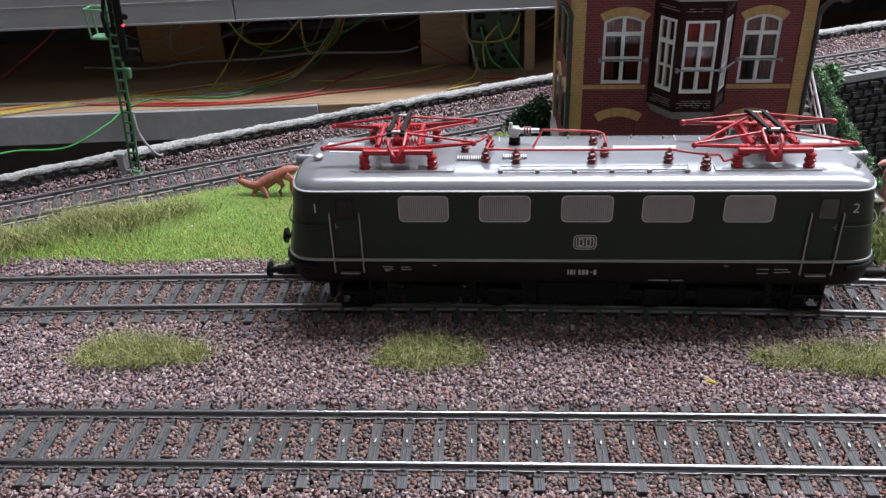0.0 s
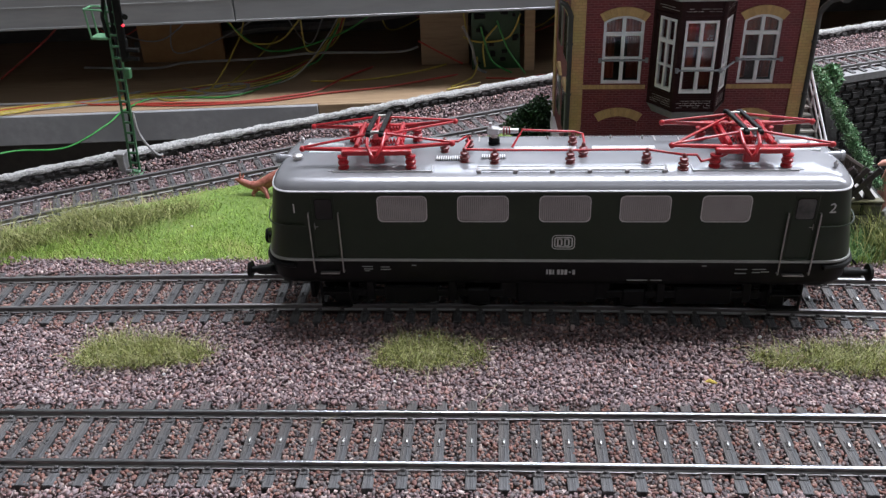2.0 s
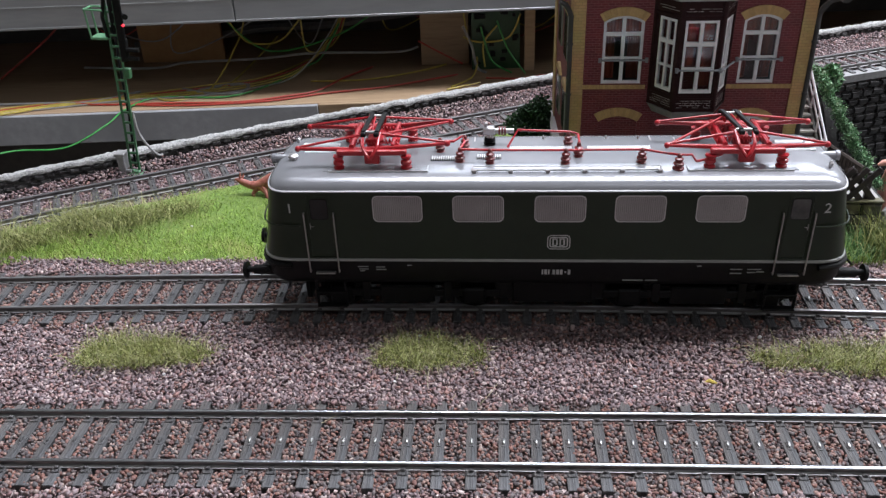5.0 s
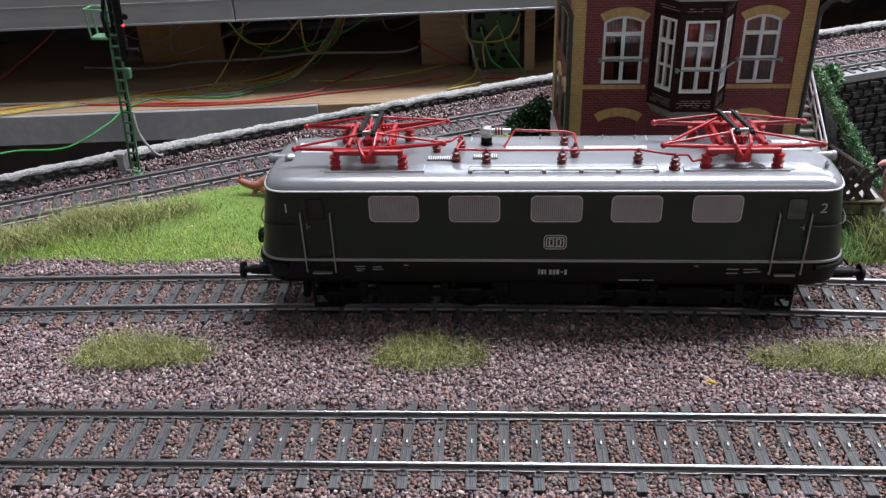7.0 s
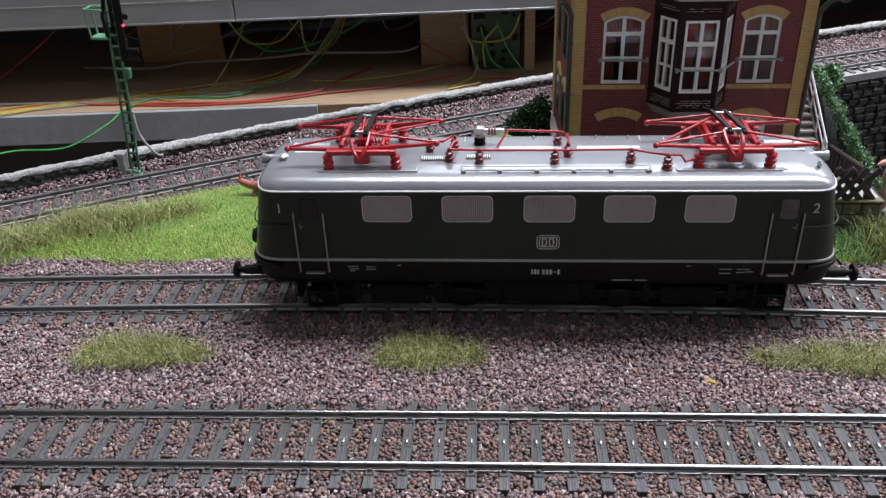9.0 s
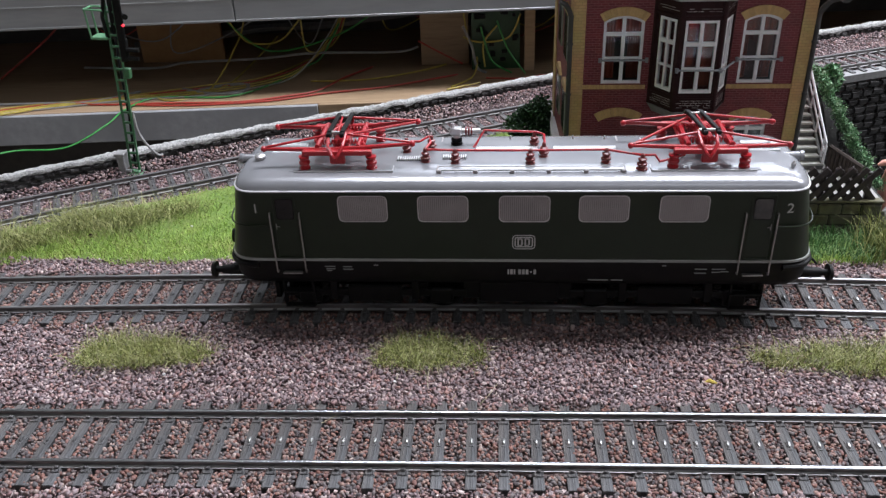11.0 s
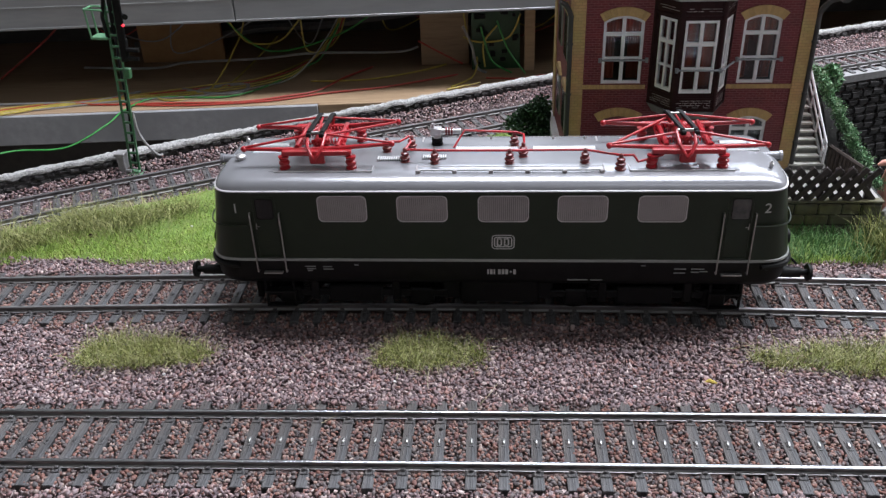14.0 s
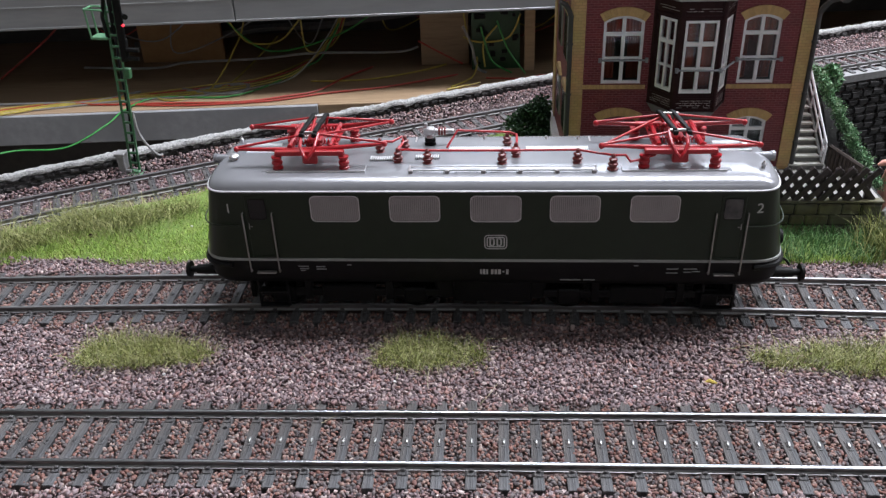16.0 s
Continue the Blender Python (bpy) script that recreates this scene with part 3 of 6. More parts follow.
def nose_details():
    for s in (-1, 1):
        pts = [p for p in plan_ring(-0.75, 31.4) if (p[0] - MID) * s > 68.5]
        pts.sort(key=lambda p: p[1])
        bm = bmesh.new()
        tube(bm, [(x, y, 31.4) for x, y in pts], 0.22, 6)
        part("nose_handrail", bm, M_GREEN_BODY, LOCO, "curved rail round the cab nose")
        lip = sorted((p for p in plan_ring(-0.15, 18.6) if (p[0] - MID) * s > 72.5), key=lambda p: p[1])
        bm = bmesh.new()
        tube(bm, [(x, y, 18.5) for x, y in lip], 0.85, 8)
        part("nose_lip", bm, M_BLACK, LOCO, "rounded black lip round the nose", True)
        for y in (-10.5, 10.5):
            bm = bmesh.new()
            rod(bm, (MID + s * 76.5, y, 25.2), (MID + s * 80.0, y, 25.2), 1.9, 1.7, 16)
            lamp = part("headlight", bm, M_BLACK, LOCO, smooth=True)
            bm = bmesh.new()
            rod(bm, (MID + s * 79.9, y, 25.2), (MID + s * 80.3, y, 25.2), 1.5, 1.3, 16)
            part("lens", bm, M_DARK_GLASS, lamp)
            bm = bmesh.new()
            box(bm, -0.2, 0.2, -4.6, 4.6, -3.4, 3.4, 0.15, Matrix.Translation((MID + s * 78.35, y * 0.62, 36.6)) @ Matrix.Rotation(radians(-9 * s), 4, "Y"))
            part("windscreen", bm, M_DARK_GLASS, LOCO, "dark cab windscreen")
            # buffers
            bm = bmesh.new()
            rod(bm, (s * 75, y, 12.9), (s * 86.0, y, 12.9), 1.65, 1.4, 14)
            rod(bm, (s * 85.5, y, 12.9), (s * 88.6, y, 12.9), 0.95, 0.95, 12)
            buf = part("buffer", bm, M_BLACK, LOCO, smooth=True)
            bm = bmesh.new()
            rod(bm, (s * 88.0, y, 12.9), (s * 88.9, y, 12.9), 2.5, 2.3, 20)
            part("buffer_head", bm, M_BLACK, buf, smooth=True)
        bm = bmesh.new()
        box(bm, MID + s * 74 - 3.0, MID + s * 74 + 3.0, -12.0, 12.0, 9.6, 15.4, 0.9, segments=2)
        part("buffer_beam", bm, M_BLACK, LOCO)
        bm = bmesh.new()
        box(bm, s * 84 - 3.5, s * 84 + 3.5, -1.6, 1.6, 6.5, 8.0, 0.3)
        rod(bm, (s * 86.5, -4, 7.4), (s * 86.5, 4, 7.4), 0.5)
        part("coupling", bm, M_BLACK, LOCO)
        if s < 0:
            continue
        bm = bmesh.new()
        tube(bm, curve_points([(s * 81, -5, 15.6), (s * 84.5, -6.5, 15.0), (s * 86, -7.5, 13.6)], 5), 0.35, 6)
        part("brake_hose", bm, M_BLACK, LOCO)


def running_gear():
    for cx in (-40.5, 43.0):
        bm = bmesh.new()
        for y in (-12.6, 12.6):
            box(bm, cx - 27, cx + 27, y - 0.8, y + 0.8, 5.6, 8.0, 0.3)
            box(bm, cx - 8, cx + 8, y - 1.0, y + 1.0, 3.6, 9.4, 0.5)
            for k in (-1, 1):
                box(bm, cx + k * 19.5 - 3.4, cx + k * 19.5 + 3.4, y - 1.2, y + 1.2, 3.2, 8.6, 0.6)
                box(bm, cx + k * 12 - 1.2, cx + k * 12 + 1.2, y - 1.1, y + 1.1, 4.4, 11.2, 0.3)
                for dz in range(4):
                    rod(bm, (cx + k * 14.5, y, 8.2 + dz * 0.9), (cx + k * 14.5, y, 8.7 + dz * 0.9), 1.2, seg=10)
        box(bm, cx - 25, cx + 25, -8, 8, 6, 12, 0.5)
        bogie = part("bogie", bm, M_BLACK, LOCO, "black bogie frame with springs")
        for k in (-1, 1):
            for y in (-8.6, 8.6):
                bm = bmesh.new()
                q = Matrix.Rotation(math.pi / 2, 4, "X")
                lathe(bm, [(7.2, -1.0), (7.4, -0.5), (6.9, -0.5), (6.8, 1.1), (5.8, 1.1), (5.6, 0.7), (2, 0.7), (1.8, 1.3)], seg=28)
                bmesh.ops.transform(bm, matrix=Matrix.Translation((cx + k * 19.5, y, 6.85)) @ q @ (Matrix.Identity(4) if y < 0 else Matrix.Rotation(math.pi, 4, "X")), verts=bm.verts)
                part("wheel", bm, M_BLACK, bogie, "dark spoked wheel")
    bm = bmesh.new()
    # Added wider black box blocks the light gaps towards the bogies.
    box(bm, -15, 17, -12.9, 12.9, 4.6, 12.4, 0.6)
    box(bm, -10, 13, -13.6, 13.6, 3.8, 12.2, 0.6)
    part("underfloor_box", bm, M_BLACK, LOCO, "black equipment box under the floor")
    for s, x in ((-1, -62.5), (1, 65.0)):
        for y in (-15.0, 15.0):
            bm = bmesh.new()
            for k in (-4.2, 4.2):
                box(bm, x + k - 0.35, x + k + 0.35, y - 0.4, y + 0.4, 3.2, 12.5, 0.1)
            for z in (3.4, 8.3):
                box(bm, x - 4.4, x + 4.4, y - 1.2, y + 1.0, z, z + 0.5, 0.12)
            part("step_ladder", bm, M_BLACK, LOCO, "black footstep ladder below the door")
        bm = bmesh.new()
        box(bm, MID + s * 71 - 0.8, MID + s * 71 + 0.8, -9, 9, 2.0, 7.5, 0.3)
        part("rail_guard", bm, M_BLACK, LOCO)


INSULATOR = [(1.55, 0), (1.55, 0.5), (1.0, 0.8), (0.95, 1.2), (1.4, 1.5), (1.4, 1.9), (0.9, 2.2), (0.9, 2.5), (1.15, 2.8), (1.15, 3.2), (0.6, 3.5), (0.55, 4.4), (0.2, 4.7)]
BIG_INSULATOR = [(1.5, 0), (1.5, 0.9), (1.1, 1.2), (1.1, 1.5), (1.5, 1.8), (1.5, 2.5), (1.1, 2.8), (1.1, 3.1), (1.45, 3.5), (1.45, 4.0)]
ROOF_Z = 45.3


def pantograph(cx, flip, lift):
    """Folded double pantograph with its own frame; flip turns the head's lean."""
    frame_ob = None
    bm = bmesh.new()
    top = ROOF_Z + 5.2
    for y in (-9.6, 9.6):
        box(bm, cx - 9.6, cx + 9.6, y - 0.9, y + 0.9, ROOF_Z + 3.7, top, 0.4, segments=2)
        box(bm, cx - 2.1, cx + 2.1, y - 0.7, y + 0.9, ROOF_Z + 1.2, ROOF_Z + 4.0, 0.35)
    for k in (-6.0, 6.0):
        box(bm, cx + k - 0.8, cx + k + 0.8, -9, 9, ROOF_Z + 3.8, ROOF_Z + 4.9, 0.3)
    frame_ob = part("pantograph_frame", bm, M_RED, LOCO, "bright red pantograph base frame")
    for x in (-9.3, 9.3):
        for y in (-9.6, 9.6):
            bm = bmesh.new()
            lathe(bm, BIG_INSULATOR, (cx + x, y, ROOF_Z - 0.5), 16)
            part("insulator", bm, M_RED, frame_ob, "red ribbed roof insulator", True)
            bm = bmesh.new()
            box(bm, cx + x - 1.9, cx + x + 1.9, y - 1.9, y + 1.9, ROOF_Z - 1.2, ROOF_Z - 0.25, 0.25)
            part("insulator_base", bm, M_PLINTH, frame_ob)
    kz = {-1: ROOF_Z + 5.0 + (0 if lift else 0.4), 1: ROOF_Z + 5.0 + (1.3 if lift else 0.4)}
    hz = ROOF_Z + 8.6
    for s in (-1, 1):
        for y in (-8.2, 8.2):
            bm = bmesh.new()
            rod(bm, (cx - s * 2.5, y, ROOF_Z + 4.6), (cx + s * 20.4, y, kz[s]), 0.8, 0.5, 10)
            part("lower_arm", bm, M_RED, frame_ob, smooth=True)
            bm = bmesh.new()
            bmesh.ops.create_uvsphere(bm, u_segments=10, v_segments=6, radius=0.88, matrix=Matrix.Translation((cx + s * 20.6, y, kz[s])))
            part("knee_joint", bm, M_RED, frame_ob, smooth=True)
            bm = bmesh.new()
            rod(bm, (cx + s * 20.6, y, kz[s] + 0.4), (cx + s * 2.2 - (0.4 if y > 0 else -0.4), 7.4 if y > 0 else -5.4, hz - 0.5), 0.36, 0.36, 8)
            part("upper_arm", bm, M_RED, frame_ob)
        # cross stay of the upper arms
        bm = bmesh.new()
        if (s == 1) != flip:
            rod(bm, (cx + s * 20.6, -8.2 if flip else 8.2, kz[s]), (cx + s * 2.6, 7.2 if flip else -4.6, hz - 0.9), 0.38, 0.38, 8)
            part("cross_stay", bm, M_RED, frame_ob)
    # springs and middle works
    for y in (-4.2, 4.6):
        bm = bmesh.new()
        n = 90
        tube(bm, [(cx - 7 + 14 * i / n, y + 0.75 * math.cos(i * 1.05), ROOF_Z + 5.4 + 0.75 * math.sin(i * 1.05)) for i in range(n + 1)], 0.22, 5)
        part("spring", bm, M_RED, frame_ob, "red coil spring")
    bm = bmesh.new()
    rod(bm, (cx - 5.6, -8.4, ROOF_Z + 5.6), (cx - 5.6, 8.4, ROOF_Z + 5.6), 0.7)
    rod(bm, (cx + 5.6, -8.4, ROOF_Z + 5.6), (cx + 5.6, 8.4, ROOF_Z + 5.6), 0.7)
    box(bm, cx - 2.2, cx + 2.2, -4, 5, ROOF_Z + 3.0, ROOF_Z + 5.8, 0.5)
    tube(bm, curve_points([(cx + 5.8, -5, ROOF_Z + 5.6), (cx + 7.6, -5, ROOF_Z + 3.6), (cx + 4.4, -5.4, ROOF_Z + 2.2), (cx + 1.0, -5.6, ROOF_Z + 3.6)], 6), 0.4)
    part("drive_linkage", bm, M_RED, frame_ob)
    # collector head: two dark strips across the track, with horns
    hx, hy = cx - 0.4, 1.4
    for k in (-2.3, 1.3):
        bm = bmesh.new()
        q = Matrix.Translation((hx + k + 0.5, hy, hz)) @ Matrix.Rotation(radians(7.5 if flip else -2.0), 4, "Z")
        box(bm, -0.65, 0.65, -7.2, 7.2, -0.3, 0.55, 0.2, q)
        box(bm, -0.7, 0.7, -8.4, -6.9, -1.0, 0.2, 0.25, q)
        box(bm, -0.7, 0.7, 6.9, 8.4, -1.0, 0.2, 0.25, q)
        part("contact_strip", bm, M_BLACK, frame_ob, "black collector strip")
    bm = bmesh.new()
    for y in (-6.6, 5.8):
        rod(bm, (hx - 2.2, y + hy, hz - 0.1), (hx + 2.2, y + hy, hz - 0.1), 0.5, seg=8)
    part("head_bar", bm, M_WIRE, frame_ob, "bright cross bar of the collector head")
    bm = bmesh.new()
    rod(bm, (hx + 0.2, -5.0, hz - 0.4), (hx - 0.6, 7.0, hz - 0.3), 0.3, 0.3, 8)
    for k in (-2.4, 2.4):
        tube(bm, [(hx + k, -6.6 + hy, hz - 0.3), (hx + k * 0.85, -9.4, hz - 2.4), (hx + k * 0.35, -11.1, hz - 4.4), (hx, -11.3, hz - 5.4)], 0.5, 8)
        rod(bm, (hx + k * 0.9, -5, hz - 0.4), (hx - k * 0.6, 6, hz - 1.0), 0.35)
        tube(bm, [(hx + k, 7.6 + hy, hz - 0.3), (hx + k * 0.75, 8.6, hz - 2.6), (hx + k * 0.2, 9.0, hz - 4.4)], 0.42, 8)
    part("head_support", bm, M_RED, frame_ob)
    bm = bmesh.new()
    box(bm, cx - 13.5, cx + 13.5, -11.9, 11.9, ROOF_Z - 0.9, ROOF_Z - 0.12, 0.2)
    part("roof_panel", bm, M_ROOF, frame_ob)
    s = -1 if flip else 1
    for x0, x1, y0, y1 in ((cx + s * 15.2 - 0.15, cx + s * 15.2 + 0.15, -12.0, 10.5), (min(cx - s * 12, cx + s * 15.2), max(cx - s * 12, cx + s * 15.2), -12.2, -11.95)):
        bm = bmesh.new()
        box(bm, x0, x1, y0, y1, ROOF_Z - 0.6, ROOF_Z + 0.04)
        part("panel_line", bm, M_CHROME, frame_ob)


def roof_equipment():
    def insulator(x, y, mat=M_DARKRED):
        bm = bmesh.new()
        lathe(bm, INSULATOR, (x, y, ROOF_Z - 0.5), 14)
        part("busbar_insulator", bm, mat, LOCO, "brown-red ribbed insulator", True)
    for x, y in ((-24.5, -5.9), (-16.2, -6.7), (4.3, -7.0), (24.7, -6.8), (33.8, -10.6), (8.1, -2.6), (5.7, 4.9), (-30.4, 1.2), (-23.5, 3.0)):
        insulator(x, y)
    z = ROOF_Z + 3.6
    bm = bmesh.new()
    tube(bm, [(-24.5, -5.9, z), (-16.2, -6.5, z), (4.3, -6.8, z), (24.7, -6.8, z + 0.1), (30.5, -8.4, z - 0.3), (33.8, -10.4, z), (37, -10.4, z), (38.4, -10.3, z - 1.9), (41, -10.0, z - 1.4), (45, -9.6, z - 0.2)], 0.34, 8)
    tube(bm, [(-24.5, -5.9, z), (-23.4, -1.0, z + 0.2), (-24.2, 3.2, z + 0.2), (-26.5, -1.6, z + 0.6), (-29, -1.9, z + 0.8)], 0.36, 8)
    tube(bm, [(-11.4, 1.6, z - 2.6), (-8.5, 5.8, z + 0.9), (6.2, 4.9, z + 0.6), (8.3, 3.6, z + 0.4), (8.3, -2.6, z)], 0.34, 8)
    part("busbar", bm, M_RED, LOCO, "thin red high-voltage busbar")
    bm = bmesh.new()
    rod(bm, (-16.5, 6.5, ROOF_Z + 2.2), (-16.5, 6.5, ROOF_Z + 3.2), 1.2, 1.0, 14)
    rod(bm, (-17.5, 6.5, ROOF_Z + 4.0), (-9.6, 6.5, ROOF_Z + 4.0), 0.8, 0.7, 12)
    box(bm, -18.4, -15.0, 5.2, 7.8, ROOF_Z + 3.0, ROOF_Z + 5.2, 0.4)
    rod(bm, (-17.6, 6.5, ROOF_Z + 5.0), (-17.6, 6.5, ROOF_Z + 6.4), 0.5)
    main = part("circuit_breaker", bm, M_CHROME, LOCO, "grey metal main circuit breaker", True)
    bm = bmesh.new()
    for k in range(3):
        rod(bm, (-14.0 + k * 0.8, 6.5, ROOF_Z + 4.0), (-13.5 + k * 0.8, 6.5, ROOF_Z + 4.0), 1.25, seg=14)
    part("bushing", bm, M_DARKRED, main)
    bm = bmesh.new()
    lathe(bm, [(1.7, 0), (1.7, 0.9), (1.3, 1.1), (1.6, 1.4), (1.6, 2.2), (1.0, 2.6)], (-16.5, 6.5, ROOF_Z - 0.3), 14)
    part("pedestal", bm, M_BLACK, main, smooth=True)
    # ribbed treads
    for x0, x1, y0, y1 in ((-10.8, 6.6, 1.2, 3.4), (11.0, 28.4, 1.2, 3.4)):
        bm = bmesh.new()
        box(bm, x0, x1, y0, y1, ROOF_Z - 0.3, ROOF_Z + 0.35)
        n = int((x1 - x0) / 0.62)
        for k in range(n):
            x = x0 + 0.1 + (x1 - x0 - 0.5) * k / (n - 1)
            box(bm, x, x + 0.3, y0 + 0.1, y1 - 0.1, ROOF_Z + 0.3, ROOF_Z + 0.62)
        part("tread_plate", bm, M_TREAD, LOCO, "pale ribbed walkway plate")
    for x0, x1, y0, y1 in ((-32.6, -25.6, -5.6, -3.4), (-20.0, -13.2, -4.6, -2.6)):
        bm = bmesh.new()
        box(bm, x0, x1, y0, y1, ROOF_Z - 0.3, ROOF_Z + 0.25)
        vent = part("roof_vent", bm, M_BLACK, LOCO, "pale slatted roof vent")
        bm = bmesh.new()
        n = 11
        for k in range(n):
            x = x0 + 0.2 + (x1 - x0 - 0.7) * k / (n - 1)
            box(bm, x, x + 0.36, y0 - 0.1, y1 - 0.1, ROOF_Z + 0.2, ROOF_Z + 0.75, 0.05)
        part("slatted_cover", bm, M_TREAD, vent)
    # walkway rail along the roof edge
    bm = bmesh.new()
    box(bm, -20.6, 29.0, -12.3, -11.9, ROOF_Z - 0.05, ROOF_Z + 0.45, 0.08)
    rail = part("walkway_edge", bm, M_TREAD, LOCO, "pale walkway edging strip")
    for k in range(6):
        x = -20.4 + 49.2 * k / 5
        bm = bmesh.new()
        box(bm, x - 0.6, x + 0.6, -12.9, -11.7, ROOF_Z - 0.6, ROOF_Z + 0.4, 0.15)
        part("bracket", bm, M_LOUVRE, rail)
    # panel joints of the hatch
    for x in (-20.9, 29.4):
        bm = bmesh.new()
        box(bm, x - 0.22, x + 0.22, -12.2, 12, ROOF_Z - 0.3, ROOF_Z + 0.06)
        part("hatch_edge", bm, M_LOUVRE, LOCO)
    bm = bmesh.new()
    box(bm, -20.9, 29.4, -9.4, -9.1, ROOF_Z - 0.3, ROOF_Z + 0.05)
    part("hatch_joint", bm, M_LOUVRE, LOCO)
    for x0, x1 in ((-71, -60), (63, 73)):
        bm = bmesh.new()
        box(bm, x0, x1, 5.2, 7.4, ROOF_Z - 0.6, ROOF_Z + 0.5, 0.3)
        part("roof_box", bm, M_TREAD, LOCO, "pale raised roof strip")
        bm = bmesh.new()
        box(bm, x0 + 1.5, x1, 0.6, 1.5, ROOF_Z - 0.6, ROOF_Z + 0.3, 0.15)
        part("roof_strip", bm, M_TREAD, LOCO)
    bm = bmesh.new()
    lathe(bm, [(0.8, 0), (0.8, 1.0), (1.5, 1.2), (1.45, 1.7), (0.9, 2.1), (0.1, 2.2)], (-71.8, -3.4, ROOF_Z - 0.7), 16)
    part("antenna_cap", bm, M_CHROME, LOCO, "silver mushroom-shaped roof cap", True)
    bm = bmesh.new()
    lathe(bm, [(0.8, 0), (0.8, 1.0), (1.5, 1.2), (1.45, 1.7), (0.9, 2.1), (0.1, 2.2)], (71.4, 3.4, ROOF_Z - 0.5), 16)
    part("antenna_cap", bm, M_CHROME, LOCO, "silver mushroom-shaped roof cap", True)
    for x, y in ((-73.2, 9.6), (73.4, -9.6)):
        bm = bmesh.new()
        lathe(bm, [(0.5, 0), (0.5, 1.4), (0.62, 1.6), (0.62, 2.3), (0.3, 2.6), (0.2, 3.0)], (x, y, ROOF_Z - 1.5), 12)
        part("whistle", bm, M_CHROME, LOCO, "small bright metal whistle", True)
    for s in (-1, 1):
        bm = bmesh.new()
        rod(bm, (MID + s * 72.5, 0.5, 43.8), (MID + s * 78.4, 0.5, 43.8), 1.0, 1.3, 14)
        rod(bm, (MID + s * 78.0, 0.5, 43.8), (MID + s * 79.0, 0.5, 43.8), 1.5, 1.5, 14)
        part("top_headlight", bm, M_ROOF, LOCO, smooth=True)
    for x, y in ((-1.0, 10.5), (17.0, 10.5), (8.5, 11.0), (26, 10.0)):
        bm = bmesh.new()
        lathe(bm, [(0.5, 0), (0.4, 0.6), (0.15, 1.3)], (x, y, ROOF_Z - 0.4), 8)
        part("roof_eye", bm, M_CHROME, LOCO)


both_sides(side_windows)
both_sides(side_doors)
both_sides(side_marks)
cab_numbers()
nose_details()
running_gear()
pantograph(-48.3, False, True)
pantograph(51.4, True, False)
roof_equipment()


# ---- scenery materials ----
M_BRICK = brick_material("red_brick", (0.115, 0.014, 0.02), (0.165, 0.024, 0.031), (0.23, 0.09, 0.09), 0.85, 2.3)
M_BRICK_SIDE = brick_material("red_brick_side", (0.115, 0.014, 0.02), (0.165, 0.024, 0.031), (0.23, 0.09, 0.09), 0.85, 2.3, True)
M_YELLOW = brick_material("yellow_brick", (0.50, 0.34, 0.14), (0.44, 0.29, 0.115), (0.33, 0.22, 0.10), 1.05, 2.2)
M_YELLOW_SIDE = brick_material("yellow_brick_side", (0.50, 0.34, 0.14), (0.44, 0.29, 0.115), (0.33, 0.22, 0.10), 1.05, 2.2, True)
M_VOUSSOIR = material("yellow_arch_brick", (0.52, 0.35, 0.14), (0.44, 0.29, 0.12), rough=0.55, grain=1.5, per_object=0.12)
M_FRAME = material("white_window_plastic", (0.82, 0.82, 0.84), (0.76, 0.76, 0.78), rough=0.4, grain=4)
M_BAY = material("dark_brown_bay", (0.022, 0.008, 0.009), (0.032, 0.012, 0.013), rough=0.55, grain=2, bump=0.2, spec=0.15)
M_BAY_LINE = material("pale_worn_joint", (0.46, 0.42, 0.41), (0.09, 0.06, 0.06), rough=0.7, grain=1.6)
M_STONE_GREY = material("grey_stone_trim", (0.20, 0.20, 0.20), (0.26, 0.26, 0.26), rough=0.7, grain=2, bump=0.3)
M_CURTAIN = material("red_brown_curtain", (0.30, 0.055, 0.03), (0.11, 0.02, 0.012), rough=0.8, grain=3, stretch=(2.5, 2.5, 0.15))
M_CURTAIN_GREY = material("grey_curtain", (0.42, 0.43, 0.45), (0.16, 0.16, 0.17), rough=0.7, grain=5, stretch=(1.3, 1, 0.6))
M_PANE = glass("window_glass")
M_PIPE = material("dark_downpipe", (0.032, 0.032, 0.033), (0.05, 0.05, 0.05), rough=0.5, grain=2)
M_RAILING = material("grey_railing", (0.22, 0.23, 0.25), (0.28, 0.29, 0.31), rough=0.4, grain=2, metal=0.3)
M_STEP = material("stair_concrete", (0.50, 0.50, 0.46), (0.38, 0.38, 0.35), rough=0.75, grain=1.5, bump=0.2, stain=(0.24, 0.24, 0.22))
# Risers and stringers are darker than the treads.
M_RISER = material("dark_stair_side", (0.12, 0.12, 0.115), (0.17, 0.17, 0.16), rough=0.8, grain=1.5, bump=0.3)
M_WHITE_METAL = material("white_handrail_paint", (0.85, 0.86, 0.88), (0.75, 0.76, 0.80), rough=0.35, grain=3)
M_FENCE = material("black_brown_fence", (0.020, 0.015, 0.016), (0.035, 0.027, 0.026), rough=0.5, grain=1.5, bump=0.3, per_object=0.2)
M_TERRACE = material("pale_paving", (0.34, 0.33, 0.315), (0.25, 0.245, 0.23), rough=0.85, grain=1.5, bump=0.3, stain=(0.30, 0.29, 0.27))
M_OLIVE = material("olive_stone", (0.105, 0.098, 0.045), (0.06, 0.055, 0.03), rough=0.8, grain=2.5, bump=0.5, per_object=0.3, stain=(0.10, 0.10, 0.085))
M_DARK_STONE = material("dark_wall_stone", (0.036, 0.035, 0.035), (0.02, 0.0195, 0.0195), rough=0.75, grain=2.5, bump=0.6, per_object=0.3)
